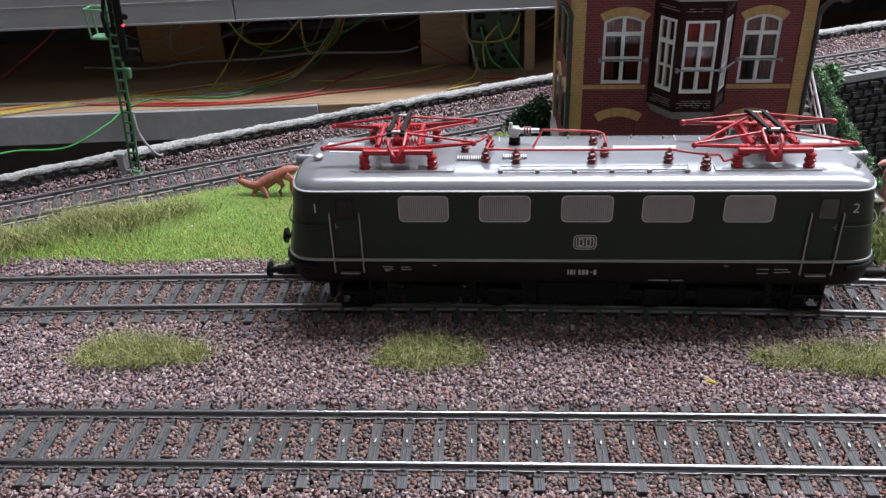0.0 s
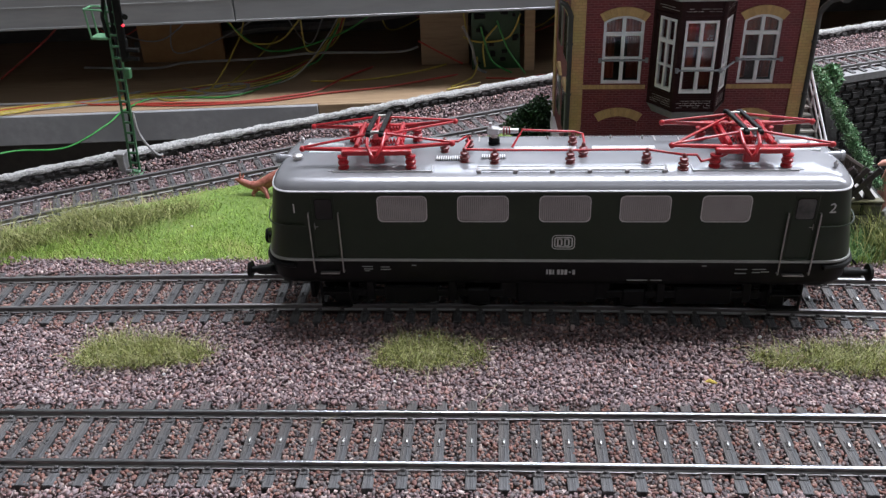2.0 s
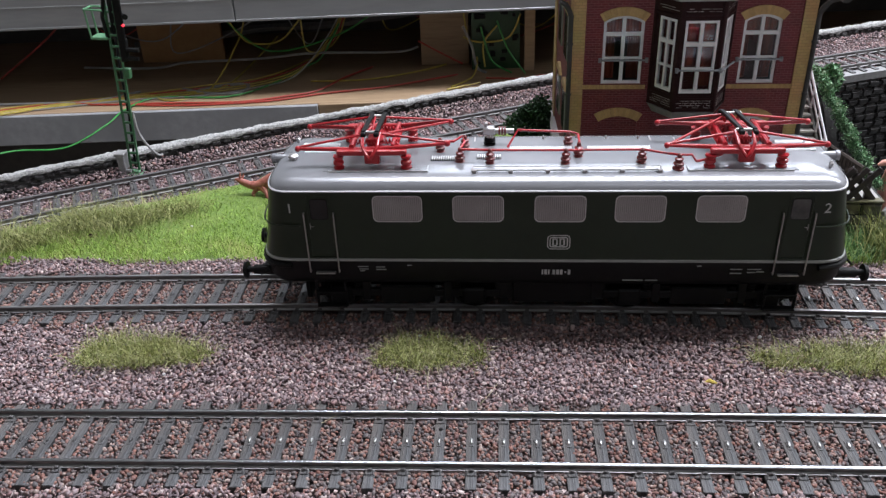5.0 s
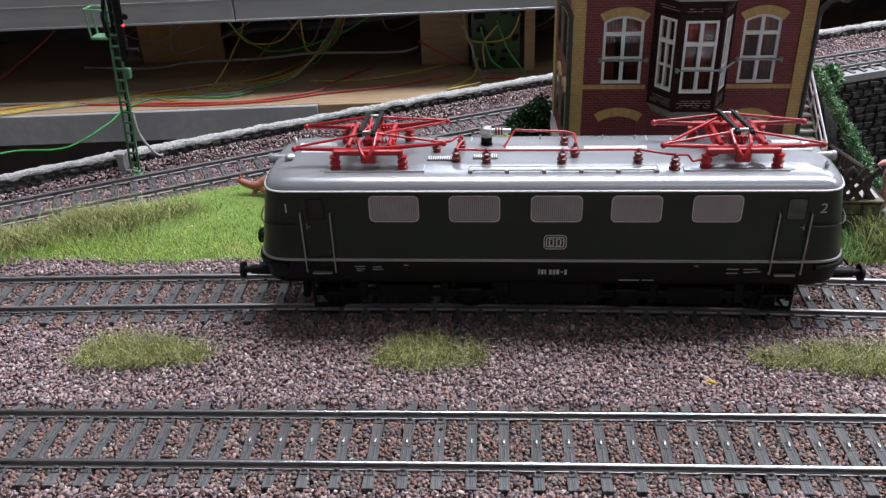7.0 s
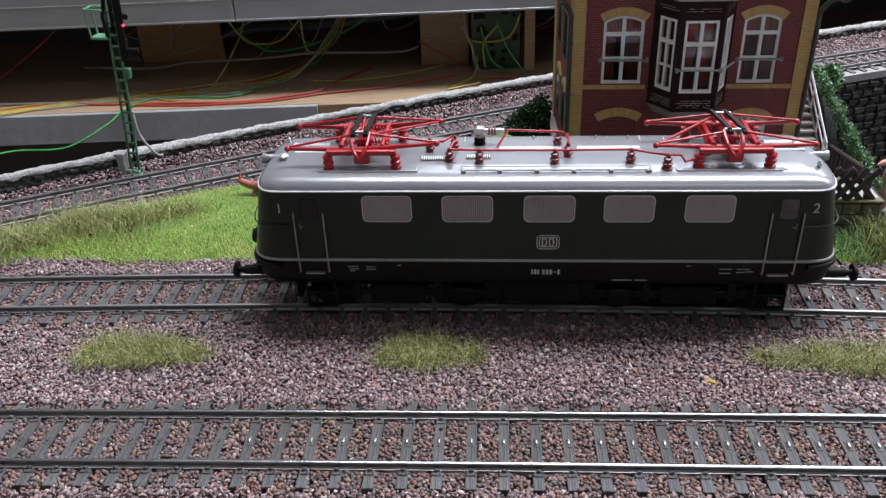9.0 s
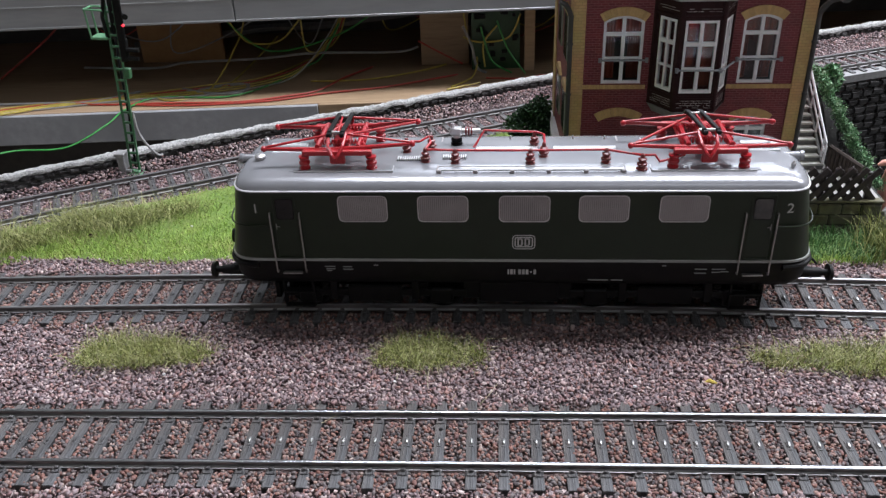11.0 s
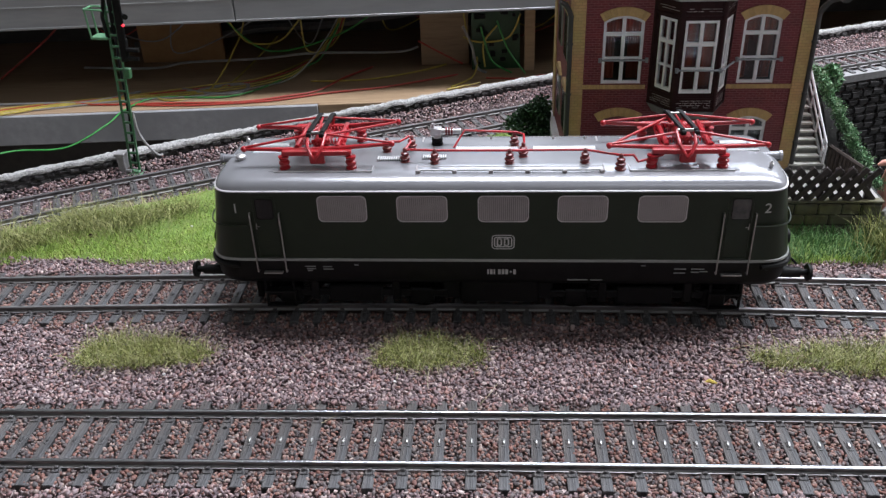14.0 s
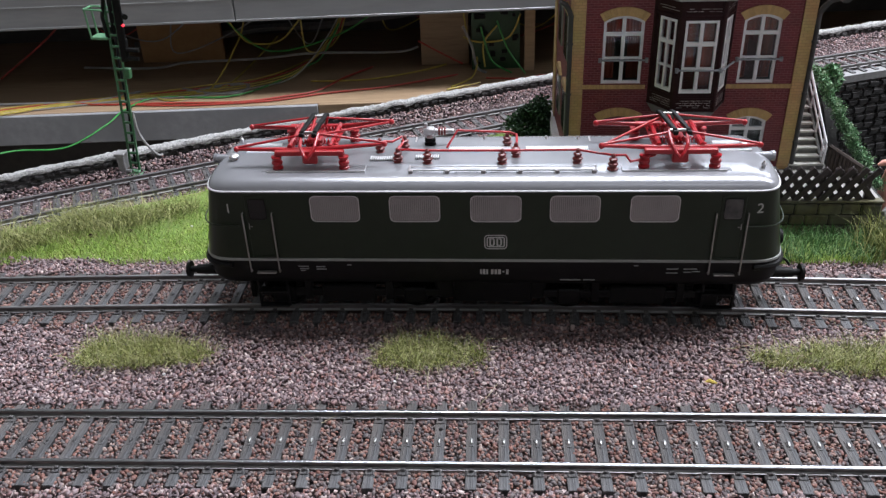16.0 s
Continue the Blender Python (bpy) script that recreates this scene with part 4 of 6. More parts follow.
M_MORTAR = material("dark_mortar", (0.026, 0.025, 0.024), rough=0.9, grain=1.5, bump=0.5)
M_CAP = material("pale_parapet_cap", (0.43, 0.43, 0.42), (0.15, 0.15, 0.15), rough=0.9, grain=0.8, bump=1.0)
M_PARAPET = material("parapet_stone", (0.062, 0.06, 0.06), (0.026, 0.025, 0.025), rough=0.7, grain=1.6, bump=0.8, per_object=0.35)
M_SIGNAL = material("green_signal_paint", (0.055, 0.16, 0.075), (0.04, 0.12, 0.055), rough=0.4, grain=2)
M_PALE_GREEN = material("pale_green_paint", (0.16, 0.36, 0.20), (0.12, 0.28, 0.15), rough=0.4, grain=2)
M_BOX = material("grey_box_plastic", (0.27, 0.27, 0.27), (0.34, 0.34, 0.34), rough=0.5, grain=2)
M_ANIMAL = material("reddish_brown_animal_paint", (0.40, 0.15, 0.11), (0.25, 0.075, 0.055), rough=0.5, grain=1.6, bump=0.6)
M_BROWN_WOOD = material("dark_brown_planks", (0.03, 0.02, 0.016), (0.05, 0.036, 0.028), rough=0.7, grain=1.5, bump=0.4)
M_PINK = material("pink_plastic", (0.62, 0.30, 0.24), rough=0.5, grain=1.5)
M_ROCK = material("grey_rock", (0.27, 0.26, 0.25), (0.16, 0.155, 0.15), rough=0.85, grain=2.0, bump=0.8)
M_STRAW = material("pale_straw", (0.42, 0.38, 0.26), rough=0.7, grain=1)
M_SLATE = material("dark_roof_slate", (0.06, 0.06, 0.065), (0.04, 0.04, 0.045), rough=0.6, grain=2, bump=0.3)
GREENS = [(0.264, 0.419, 0.0606), (0.343, 0.507, 0.0807), (0.198, 0.33, 0.0471), (0.409, 0.558, 0.122), (0.304, 0.444, 0.0672)]
DRYS = [(0.23, 0.255, 0.065), (0.33, 0.345, 0.11), (0.16, 0.185, 0.045), (0.42, 0.42, 0.17), (0.20, 0.24, 0.058), (0.12, 0.14, 0.038)]
COOLS = [(0.072, 0.192, 0.048), (0.12, 0.264, 0.072), (0.168, 0.312, 0.108), (0.06, 0.144, 0.042), (0.24, 0.36, 0.156)]
LEAFS = [(0.075, 0.20, 0.075), (0.13, 0.29, 0.115), (0.20, 0.37, 0.17), (0.05, 0.12, 0.05), (0.16, 0.32, 0.165), (0.28, 0.42, 0.23)]
BUSHES = [(0.012, 0.040, 0.012), (0.020, 0.062, 0.018), (0.030, 0.085, 0.025), (0.009, 0.028, 0.009)]
TUFTS = [(0.233, 0.259, 0.0583), (0.315, 0.324, 0.0933), (0.163, 0.194, 0.0408), (0.396, 0.377, 0.163), (0.21, 0.238, 0.0525), (0.117, 0.14, 0.035)]
M_GRASS = material("bright_static_grass", (0.2, 0.3, 0.05), rough=0.65, grain=1, island=GREENS)
M_DRY = material("dry_static_grass", (0.2, 0.3, 0.05), rough=0.65, grain=1, island=DRYS)
M_PALE_DRY = material("pale_straw_grass", (0.4, 0.4, 0.2), rough=0.65, grain=1, island=[(0.42, 0.42, 0.19), (0.50, 0.48, 0.25), (0.34, 0.37, 0.14)])
M_COOL = material("cool_green_grass", (0.1, 0.2, 0.05), rough=0.65, grain=1, island=COOLS)
M_TUFT = material("olive_tuft_grass", (0.2, 0.24, 0.05), rough=0.65, grain=1, island=TUFTS)
M_LEAF = material("ivy_leaves", (0.1, 0.2, 0.05), rough=0.5, grain=1, island=LEAFS)
M_BUSH = material("dark_bush_foam", (0.02, 0.06, 0.02), rough=0.8, grain=1, island=BUSHES)
M_TURF = material("turf_base", (0.16, 0.24, 0.05), (0.10, 0.16, 0.03), rough=0.9, grain=2, bump=0.6, stain=(0.20, 0.22, 0.06))


def wpart(name, bm, mat, parent, label="", smooth=False):
    """A part given in world millimetres, under a thing that stands unturned."""
    off, p = Vector(), parent
    while p is not None:
        off += p.location / MM
        p = p.parent
    bmesh.ops.translate(bm, vec=-off, verts=bm.verts)
    return part(name, bm, mat, parent, label, smooth)


def arc(cx, cz, r, a0, a1, n):
    return [(cx + r * math.sin(radians(a0 + (a1 - a0) * k / n)), cz + r * math.cos(radians(a0 + (a1 - a0) * k / n))) for k in range(n + 1)]


# ---- the signal box ----
FY, BZ = 68.0, 9.6
HOUSE = thing("signal_box", 66, FY, BZ, -1.0, label="two-storey red brick model signal box with yellow quoins and bay", category="building")


def arched_window(x0, x1, z0, zs, rise, transoms, name="window", curtain=M_CURTAIN, y=FY):
    """A white window with a segmental top; zs is the springing height."""
    cx, h = (x0 + x1) / 2, (x1 - x0) / 2
    R = (h * h + rise * rise) / (2 * rise)
    cz = zs + rise - R
    half = math.degrees(math.asin(h / R))
    outer = [(x0, z0)] + arc(cx, cz, R, -half, half, 10) + [(x1, z0)]
    t = 1.0
    h2 = h - t
    half2 = math.degrees(math.asin(h2 / (R - t)))
    inner = [(x0 + t, z0 + t)] + arc(cx, cz, R - t, -half2, half2, 10) + [(x1 - t, z0 + t)]
    bm = bmesh.new()
    ring_frame(bm, outer, inner, y + 0.5, y + 1.6)
    win = wpart(name, bm, M_FRAME, HOUSE, "white-framed arched window with glazing bars")
    bm = bmesh.new()
    box(bm, cx - 0.62, cx + 0.62, y + 0.4, y + 1.5, z0 + 0.5, zs + rise - 0.4, 0.1)
    wpart("mullion", bm, M_FRAME, win)
    for z, w in transoms:
        bm = bmesh.new()
        box(bm, x0 + 0.5, x1 - 0.5, y + 0.45, y + 1.45, z - w / 2, z + w / 2, 0.1)
        wpart("glazing_bar", bm, M_FRAME, win)
    bm = bmesh.new()
    prism(bm, inner, y + 1.0, y + 1.2)
    pane = wpart("pane", bm, M_PANE, win)
    pane.visible_shadow = False
    bm = bmesh.new()
    for k in range(12):
        x = x0 + 0.7 + k * (x1 - x0 - 1.4) / 11
        rod(bm, (x, y + 2.4, zs - 5.5), (x, y + 2.4, zs + rise), 0.75, 0.6, 8)
    wpart("valance", bm, curtain, win, "gathered red-brown valance at the window head")
    bm = bmesh.new()
    for u0, u1 in ((x0, cx - 2.2), (cx + 2.6, x1)):
        for k in range(5):
            x = u0 + 0.5 + k * (u1 - u0 - 1.0) / 4
            rod(bm, (x, y + 7.5, z0), (x, y + 7.5, zs + rise), 0.8, 0.5, 8)
    wpart("curtain", bm, curtain, win, "half-drawn curtains deep behind the glass")
    # arch stones
    gap = 3.0
    n = 15
    for k in range(n):
        a0, a1 = -half + 2 * half * (k + 0.03) / n, -half + 2 * half * (k + 0.97) / n
        bm = bmesh.new()
        prism(bm, arc(cx, cz, R + 0.05, a0, a1, 1) + arc(cx, cz, R + gap, a1, a0, 1), y - 0.55, y + 0.6)
        wpart("arch_brick", bm, M_VOUSSOIR, HOUSE)
    return outer


def wall_over(x0, x1, zs, rise, top, y0, y1, mat):
    cx, h = (x0 + x1) / 2, (x1 - x0) / 2
    R = (h * h + rise * rise) / (2 * rise)
    half = math.degrees(math.asin(h / R))
    bm = bmesh.new()
    prism(bm, arc(cx, zs + rise - R, R, -half, half, 10) + [(x1, top), (x0, top)], y0, y1)
    return wpart("brickwork", bm, mat, HOUSE)


def build_house():
    x0, x1, back, top = 28.0, 107.7, 130.0, 80.0
    A, B = (38.5, 52.2), (84.9, 97.3)
    y0, y1 = FY, FY + 2.6
    # front wall: columns between openings, then the pieces over and under them
    for a, b in ((32.3, A[0]), (A[1], B[0]), (B[1], 103.5)):
        bm = bmesh.new()
        box(bm, a, b, y0, y1, BZ, top)
        wpart("brickwork", bm, M_BRICK, HOUSE, "dark red brick wall face")
    for a, b in (A, B):
        for z0, zs in ((41.9, 63.7), (14.0, 28.0)):
            wall_over(a, b, zs, 2.0, 41.9 if z0 < 20 else top, y0, y1, M_BRICK)
        bm = bmesh.new()
        box(bm, a, b, y0, y1, BZ, 14.0)
        wpart("brickwork", bm, M_BRICK, HOUSE)
    bm = bmesh.new()
    box(bm, A[0], A[1], y0 + 0.9, y1, 14.0, 30.1)
    wpart("blind_niche", bm, M_BRICK, HOUSE, "bricked-up arched niche")
    # sides, back and a floor keep the house shut
    bm = bmesh.new()
    for v in box(bm, x0 + 0.4, x0 + 3, y1, back, BZ, top):
        v.co.x -= 0.058 * (v.co.y - FY)
    wpart("side_wall", bm, M_BRICK_SIDE, HOUSE, "red brick side wall")
    bm = bmesh.new()
    box(bm, x1 - 3, x1 - 0.4, y1, back, BZ, top)
    wpart("side_wall", bm, M_BRICK_SIDE, HOUSE, "red brick side wall")
    bm = bmesh.new()
    box(bm, x0 - 3.0, x1 - 0.4, back - 2.4, back - 0.2, BZ, top)
    wpart("back_wall", bm, M_BRICK, HOUSE)
    bm = bmesh.new()
    box(bm, x0 + 3, x1 - 3, y1, back - 2.6, 38.5, 40.5)
    wpart("upper_floor", bm, M_BROWN_WOOD, HOUSE)
    # quoins; the west flank runs slightly outwards to the back
    def flank(name, bm, mat, parent, label=""):
        for v in bm.verts:
            v.co.x -= 0.058 * (v.co.y - FY)
        return wpart(name, bm, mat, parent, label)
    for a, b in ((x0, 32.3), (103.5, x1)):
        bm = bmesh.new()
        box(bm, a, b, y0 - 0.5, y1 + 0.1, BZ, top)
        wpart("quoin", bm, M_YELLOW, HOUSE, "yellow brick corner strip")
    bm = bmesh.new()
    box(bm, x0 - 0.05, x0 + 0.5, y0 + 0.4, y0 + 7, BZ, top)
    flank("quoin", bm, M_YELLOW_SIDE, HOUSE, "yellow brick corner strip")
    bm = bmesh.new()
    box(bm, x0 - 0.05, x0 + 0.5, back - 8, back - 0.2, BZ, top)
    flank("quoin", bm, M_YELLOW_SIDE, HOUSE, "yellow brick corner strip")
    # side windows seen at a low angle
    for yy in (86.0, 106.0):
        for z in (18.0, 46.0):
            bm = bmesh.new()
            box(bm, x0 - 0.3, x0 + 0.5, yy - 5, yy + 5, z, z + 17, 0.2)
            wf = flank("side_window", bm, M_STONE_GREY, HOUSE, "grey-framed side window")
            bm = bmesh.new()
            for k in (-2.3, 2.3):
                box(bm, x0 - 0.38, x0 + 0.3, yy + k - 2.05, yy + k + 2.05, z + 0.6, z + 16.4)
            flank("side_pane", bm, M_DARK_GLASS, wf)
            bm = bmesh.new()
            prism(bm, [(yy - 6.6, z + 17), (yy - 4, z + 19.4), (yy, z + 20.6), (yy + 4, z + 19.4), (yy + 6.6, z + 17)], x0 - 0.6, x0 + 0.5, "x")
            flank("side_arch", bm, M_VOUSSOIR, HOUSE)
    # bands of soldier bricks
    for a, b in ((32.3, 54.0), (80.4, 103.5)):
        n = int((b - a) / 0.95)
        for k in range(n):
            bm = bmesh.new()
            u = a + (b - a) * k / n
            box(bm, u + 0.05, u + (b - a) / n - 0.05, y0 - 0.45, y0 + 0.4, 40.1, 41.6, 0.06)
            wpart("band_brick", bm, M_VOUSSOIR, HOUSE)
    arched_window(*A, 41.9, 63.7, 2.0, ((59.3, 1.3), (51.0, 0.7)))
    arched_window(*B, 41.9, 63.7, 2.0, ((59.3, 1.3), (51.0, 0.7)))
    arched_window(*B, 14.0, 28.0, 2.0, ((25.0, 1.2), (19.0, 0.7)), curtain=M_CURTAIN_GREY)
    # arch over the niche
    cx, h, rise = (A[0] + A[1]) / 2, 6.85, 2.0
    R = (h * h + rise * rise) / (2 * rise)
    half = math.degrees(math.asin(h / R))
    for k in range(15):
        a0, a1 = -half + 2 * half * (k + 0.03) / 15, -half + 2 * half * (k + 0.97) / 15
        bm = bmesh.new()
        prism(bm, arc(cx, 30.0 - R, R + 0.05, a0, a1, 1) + arc(cx, 30.0 - R, R + 3.2, a1, a0, 1), y0 - 0.55, y0 + 0.6)
        wpart("arch_brick", bm, M_VOUSSOIR, HOUSE)
    # guard bars before the upper windows
    for a, b, y in ((37.1, 54.0, y0 - 1.9), (83.2, 98.8, y0 - 1.9), (61.5, 76.8, 55.8)):
        bm = bmesh.new()
        z = 50.9 if y > 60 else 50.4
        rod(bm, (a, y, z), (b, y, z), 0.38)
        for x in (a + 0.5, b - 0.5):
            rod(bm, (x, y, z), (x, y + 2.2, z), 0.32)
            rod(bm, (x, y, z - 0.8), (x, y, z + 0.8), 0.55)
        if y < 60:
            rod(bm, (b, y, z), (b + 5.5, y + 8.5, z + 0.3), 0.36)
        wpart("guard_bar", bm, M_RAILING, HOUSE, "grey metal guard bar across the window")
    # downpipes
    for x, y in ((108.5, FY - 0.4), (27.3, FY - 0.4)):
        bm = bmesh.new()
        rod(bm, (x, y, BZ), (x, y, 66.0), 0.85, seg=10)
        for z in (20, 38, 56):
            rod(bm, (x, y, z), (x, y, z + 0.8), 1.1, seg=10)
        tube(bm, [(x, y, 65.5), (x + (0.6 if x > 60 else -0.6), y - 0.4, 67.5), (x + (2.4 if x > 60 else -2.0), y - 1.2, 70.0), (x + (6.0 if x > 60 else -4.0), y - 1.6, 71.2)], 0.9, 10)
        wpart("downpipe", bm, M_PIPE, HOUSE, "dark grey downpipe at the corner")
    # eaves gutter and roof
    bm = bmesh.new()
    rod(bm, (114.5, 63, 71.6), (114.5, 128, 71.6), 1.7, seg=12)
    wpart("gutter", bm, M_PIPE, HOUSE)
    bm = bmesh.new()
    bm.verts.ensure_lookup_table()
    b0 = [bm.verts.new(p) for p in ((22, 62.5, 79.5), (111, 62.5, 79.5), (111, 136, 79.5), (22, 136, 79.5))]
    b1 = [bm.verts.new((v.co.x, v.co.y, 81)) for v in b0]
    r0, r1 = bm.verts.new((48, 99, 108)), bm.verts.new((85, 99, 108))
    bm.faces.new(b0)
    for i in range(4):
        bm.faces.new((b0[i], b0[(i + 1) % 4], b1[(i + 1) % 4], b1[i]))
    bm.faces.new((b1[0], b1[1], r1, r0)), bm.faces.new((b1[1], b1[2], r1)), bm.faces.new((b1[2], b1[3], r0, r1)), bm.faces.new((b1[3], b1[0], r0))
    wpart("roof", bm, M_SLATE, HOUSE, "dark slate hipped roof")


def build_bay():
    """Three-sided oriel on the upper floor."""
    P = [(55.3, FY), (62.3, 58.0), (76.0, 58.0), (81.2, FY)]
    z0, z1 = 35.2, 73.1
    faces = ((P[0], P[1]), (P[1], P[2]), (P[2], P[3]))
    for idx, (a, b) in enumerate(faces):
        a, b = Vector((*a, 0)), Vector((*b, 0))
        L = (b - a).length
        ang = math.atan2(b.y - a.y, b.x - a.x)
        M = Matrix.Translation(a) @ Matrix.Rotation(ang, 4, "Z")

        def put(name, bm, mat, parent=HOUSE, label=""):
            bmesh.ops.transform(bm, matrix=M, verts=bm.verts)
            return wpart(name, bm, mat, parent, label)
        u0, u1 = ((3.0, L - 1.7), (1.45, L - 1.6), (1.8, L - 2.6))[idx]
        w0, w1 = 41.9, 66.3
        bm = bmesh.new()
        box(bm, 0, u0, -0.1, 1.6, z0, z1), box(bm, u1, L, -0.1, 1.6, z0, z1)
        box(bm, u0, u1, -0.1, 1.6, z0, w0), box(bm, u0, u1, -0.1, 1.6, w1, z1)
        put("bay_panel", bm, M_BAY, HOUSE, "dark brown timber bay panel")
        bm = bmesh.new()
        for u in (0.35, L - 0.35):
            box(bm, u - 0.55, u + 0.55, -0.5, 0.4, z0, z1, 0.12)
        for z in (40.5, 67.4, 35.9):
            box(bm, 0, L, -0.42, 0.4, z - 0.45, z + 0.45, 0.1)
        put("bay_post", bm, M_BAY)
        bm = bmesh.new()
        rr = random.Random(idx + 4)
        for k, z in enumerate((36.7, 37.5, 38.3, 39.1, 69.2, 70.0)):
            u = 1.3 + 0.9 * (k % 2)
            while u < L - 1.6:
                w = min(1.75, L - 1.3 - u)
                if rr.random() < 0.88:
                    box(bm, u, u + w * rr.uniform(0.8, 1.05), -0.2, 0.1, z - 0.1, z + 0.1)
                if rr.random() < 0.7 and k < 3:
                    box(bm, u, u + 0.14, -0.19, 0.1, z, z + 0.8)
                u += w + 0.05
        tagged(put("worn_joints", bm, M_BAY_LINE, HOUSE, "pale worn joints on dark brick"), kind="stuff")
        bm = bmesh.new()
        ring_frame(bm, [(u0, w0), (u0, w1), (u1, w1), (u1, w0)], [(u0 + 0.8, w0 + 1.1), (u0 + 0.8, w1 - 0.8), (u1 - 0.8, w1 - 0.8), (u1 - 0.8, w0 + 1.1)], -0.35, 0.9)
        win = put("bay_window", bm, M_FRAME, HOUSE, "tall white-framed bay window")
        mid = (u0 + u1) / 2
        bm = bmesh.new()
        bar = 0.6 if idx == 1 else 0.48
        box(bm, mid - bar, mid + bar, -0.45, 0.8, w0 + 0.5, w1 - 0.5, 0.1)
        put("mullion", bm, M_FRAME, win)
        for z, w in ((58.6, 1.4), (50.4, 0.7)):
            bm = bmesh.new()
            box(bm, u0 + 0.4, u1 - 0.4, -0.42, 0.75, z - w / 2, z + w / 2, 0.1)
            put("glazing_bar", bm, M_FRAME, win)
        bm = bmesh.new()
        box(bm, u0 + 0.5, u1 - 0.5, 0.3, 0.5, w0 + 0.5, w1 - 0.5)
        pane = put("pane", bm, M_PANE, win)
        pane.visible_shadow = False
        bm = bmesh.new()
        box(bm, u0 + 0.4, u0 + (u1 - u0) * 0.36, 1.9, 2.1, w0 + 9, w1)
        box(bm, u0 + (u1 - u0) * 0.62, u1 - 0.4, 1.9, 2.1, w0 + 2, w1)
        put("curtain", bm, M_CURTAIN, win, "red-brown curtains")
    # corbel and roof slab
    bm = bmesh.new()
    lo = [bm.verts.new((67.5 + (x - 67.5) * 0.86, FY + (y - FY) * 0.86, 32.0)) for x, y in P]
    hi = [bm.verts.new((67.5 + (x - 67.5) * 1.03, FY + (y - FY) * 1.06, 35.2)) for x, y in P]
    bm.faces.new(lo), bm.faces.new(hi)
    for i in range(4):
        bm.faces.new((lo[i], lo[(i + 1) % 4], hi[(i + 1) % 4], hi[i]))
    wpart("corbel", bm, M_STONE_GREY, HOUSE, "grey stone corbel under the bay")
    bm = bmesh.new()
    out = [(52.5, FY), (60.5, 55.5), (78.5, 55.5), (84.5, FY)]
    lo = [bm.verts.new((x, y, 73.0)) for x, y in out]
    hi = [bm.verts.new((x, y, 74.0)) for x, y in out]
    bm.faces.new(lo), bm.faces.new(hi)
    for i in range(4):
        bm.faces.new((lo[i], lo[(i + 1) % 4], hi[(i + 1) % 4], hi[i]))
    wpart("bay_roof", bm, M_BOX, HOUSE, "pale grey bay roof slab")


build_house()
build_bay()


# ---- terrace, its stone wall, fence and stairs ----
def build_terrace():
    bm = bmesh.new()
    box(bm, 24, 131, 42.2, 132, -3.7, 9.6)
    tagged(part("pavement", bm, M_TERRACE), "pale grey paved terrace round the signal box", "pavement", "", "structure")
    wall = thing("stone_wall", 95, 41, -3.6, label="low olive-grey squared stone wall below the fence", category="wall")
    bm = bmesh.new()
    box(bm, 40, 131, 40.4, 42.3, -3.7, 9.4)
    wpart("core", bm, M_MORTAR, wall)
    rr = random.Random(11)
    z = -3.4
    for row in range(4):
        h = (4.2, 3.9, 4.1, 3.0)[row] if row < 3 else 10.0 - z
        u = 40 - rr.uniform(0, 4)
        while u < 130:
            w = rr.uniform(5.0, 8.2)
            bm = bmesh.new()
            box(bm, max(u, 40) + 0.16, min(u + w, 131) - 0.16, 39.9 + rr.uniform(-0.3, 0.2), 41.4, z + 0.14, z + h - 0.14, 0.45)
            wpart("stone", bm, M_OLIVE, wall)
            u += w
        z += h
    bm = bmesh.new()
    box(bm, 40, 131.4, 39.6, 42.6, 9.3, 10.1, 0.25)
    wpart("coping", bm, M_OLIVE, wall)
    fence = thing("lattice_fence", 95, 40.8, 10.1, label="black-brown diagonal lattice fence on the stone wall", category="fence")
    n = 21
    for k in range(n):
        x = 36 + k * 4.15
        for lean, y in ((1, 40.4), (-1, 41.2)):
            bm = bmesh.new()
            q = Matrix.Translation((x + 4.2, y, 15.7)) @ Matrix.Rotation(radians(39 * lean), 4, "Y")
            box(bm, -1.0, 1.0, -0.35, 0.35, -7.6, 7.6, 0.15, q)
            wpart("lattice_slat", bm, M_FENCE, fence)
    for k in range(7):
        bm = bmesh.new()
        x = 36 + k * 14.95
        box(bm, x - 0.8, x + 0.8, 41.3, 42.6, 9.8, 19.8, 0.15)
        wpart("post", bm, M_FENCE, fence)


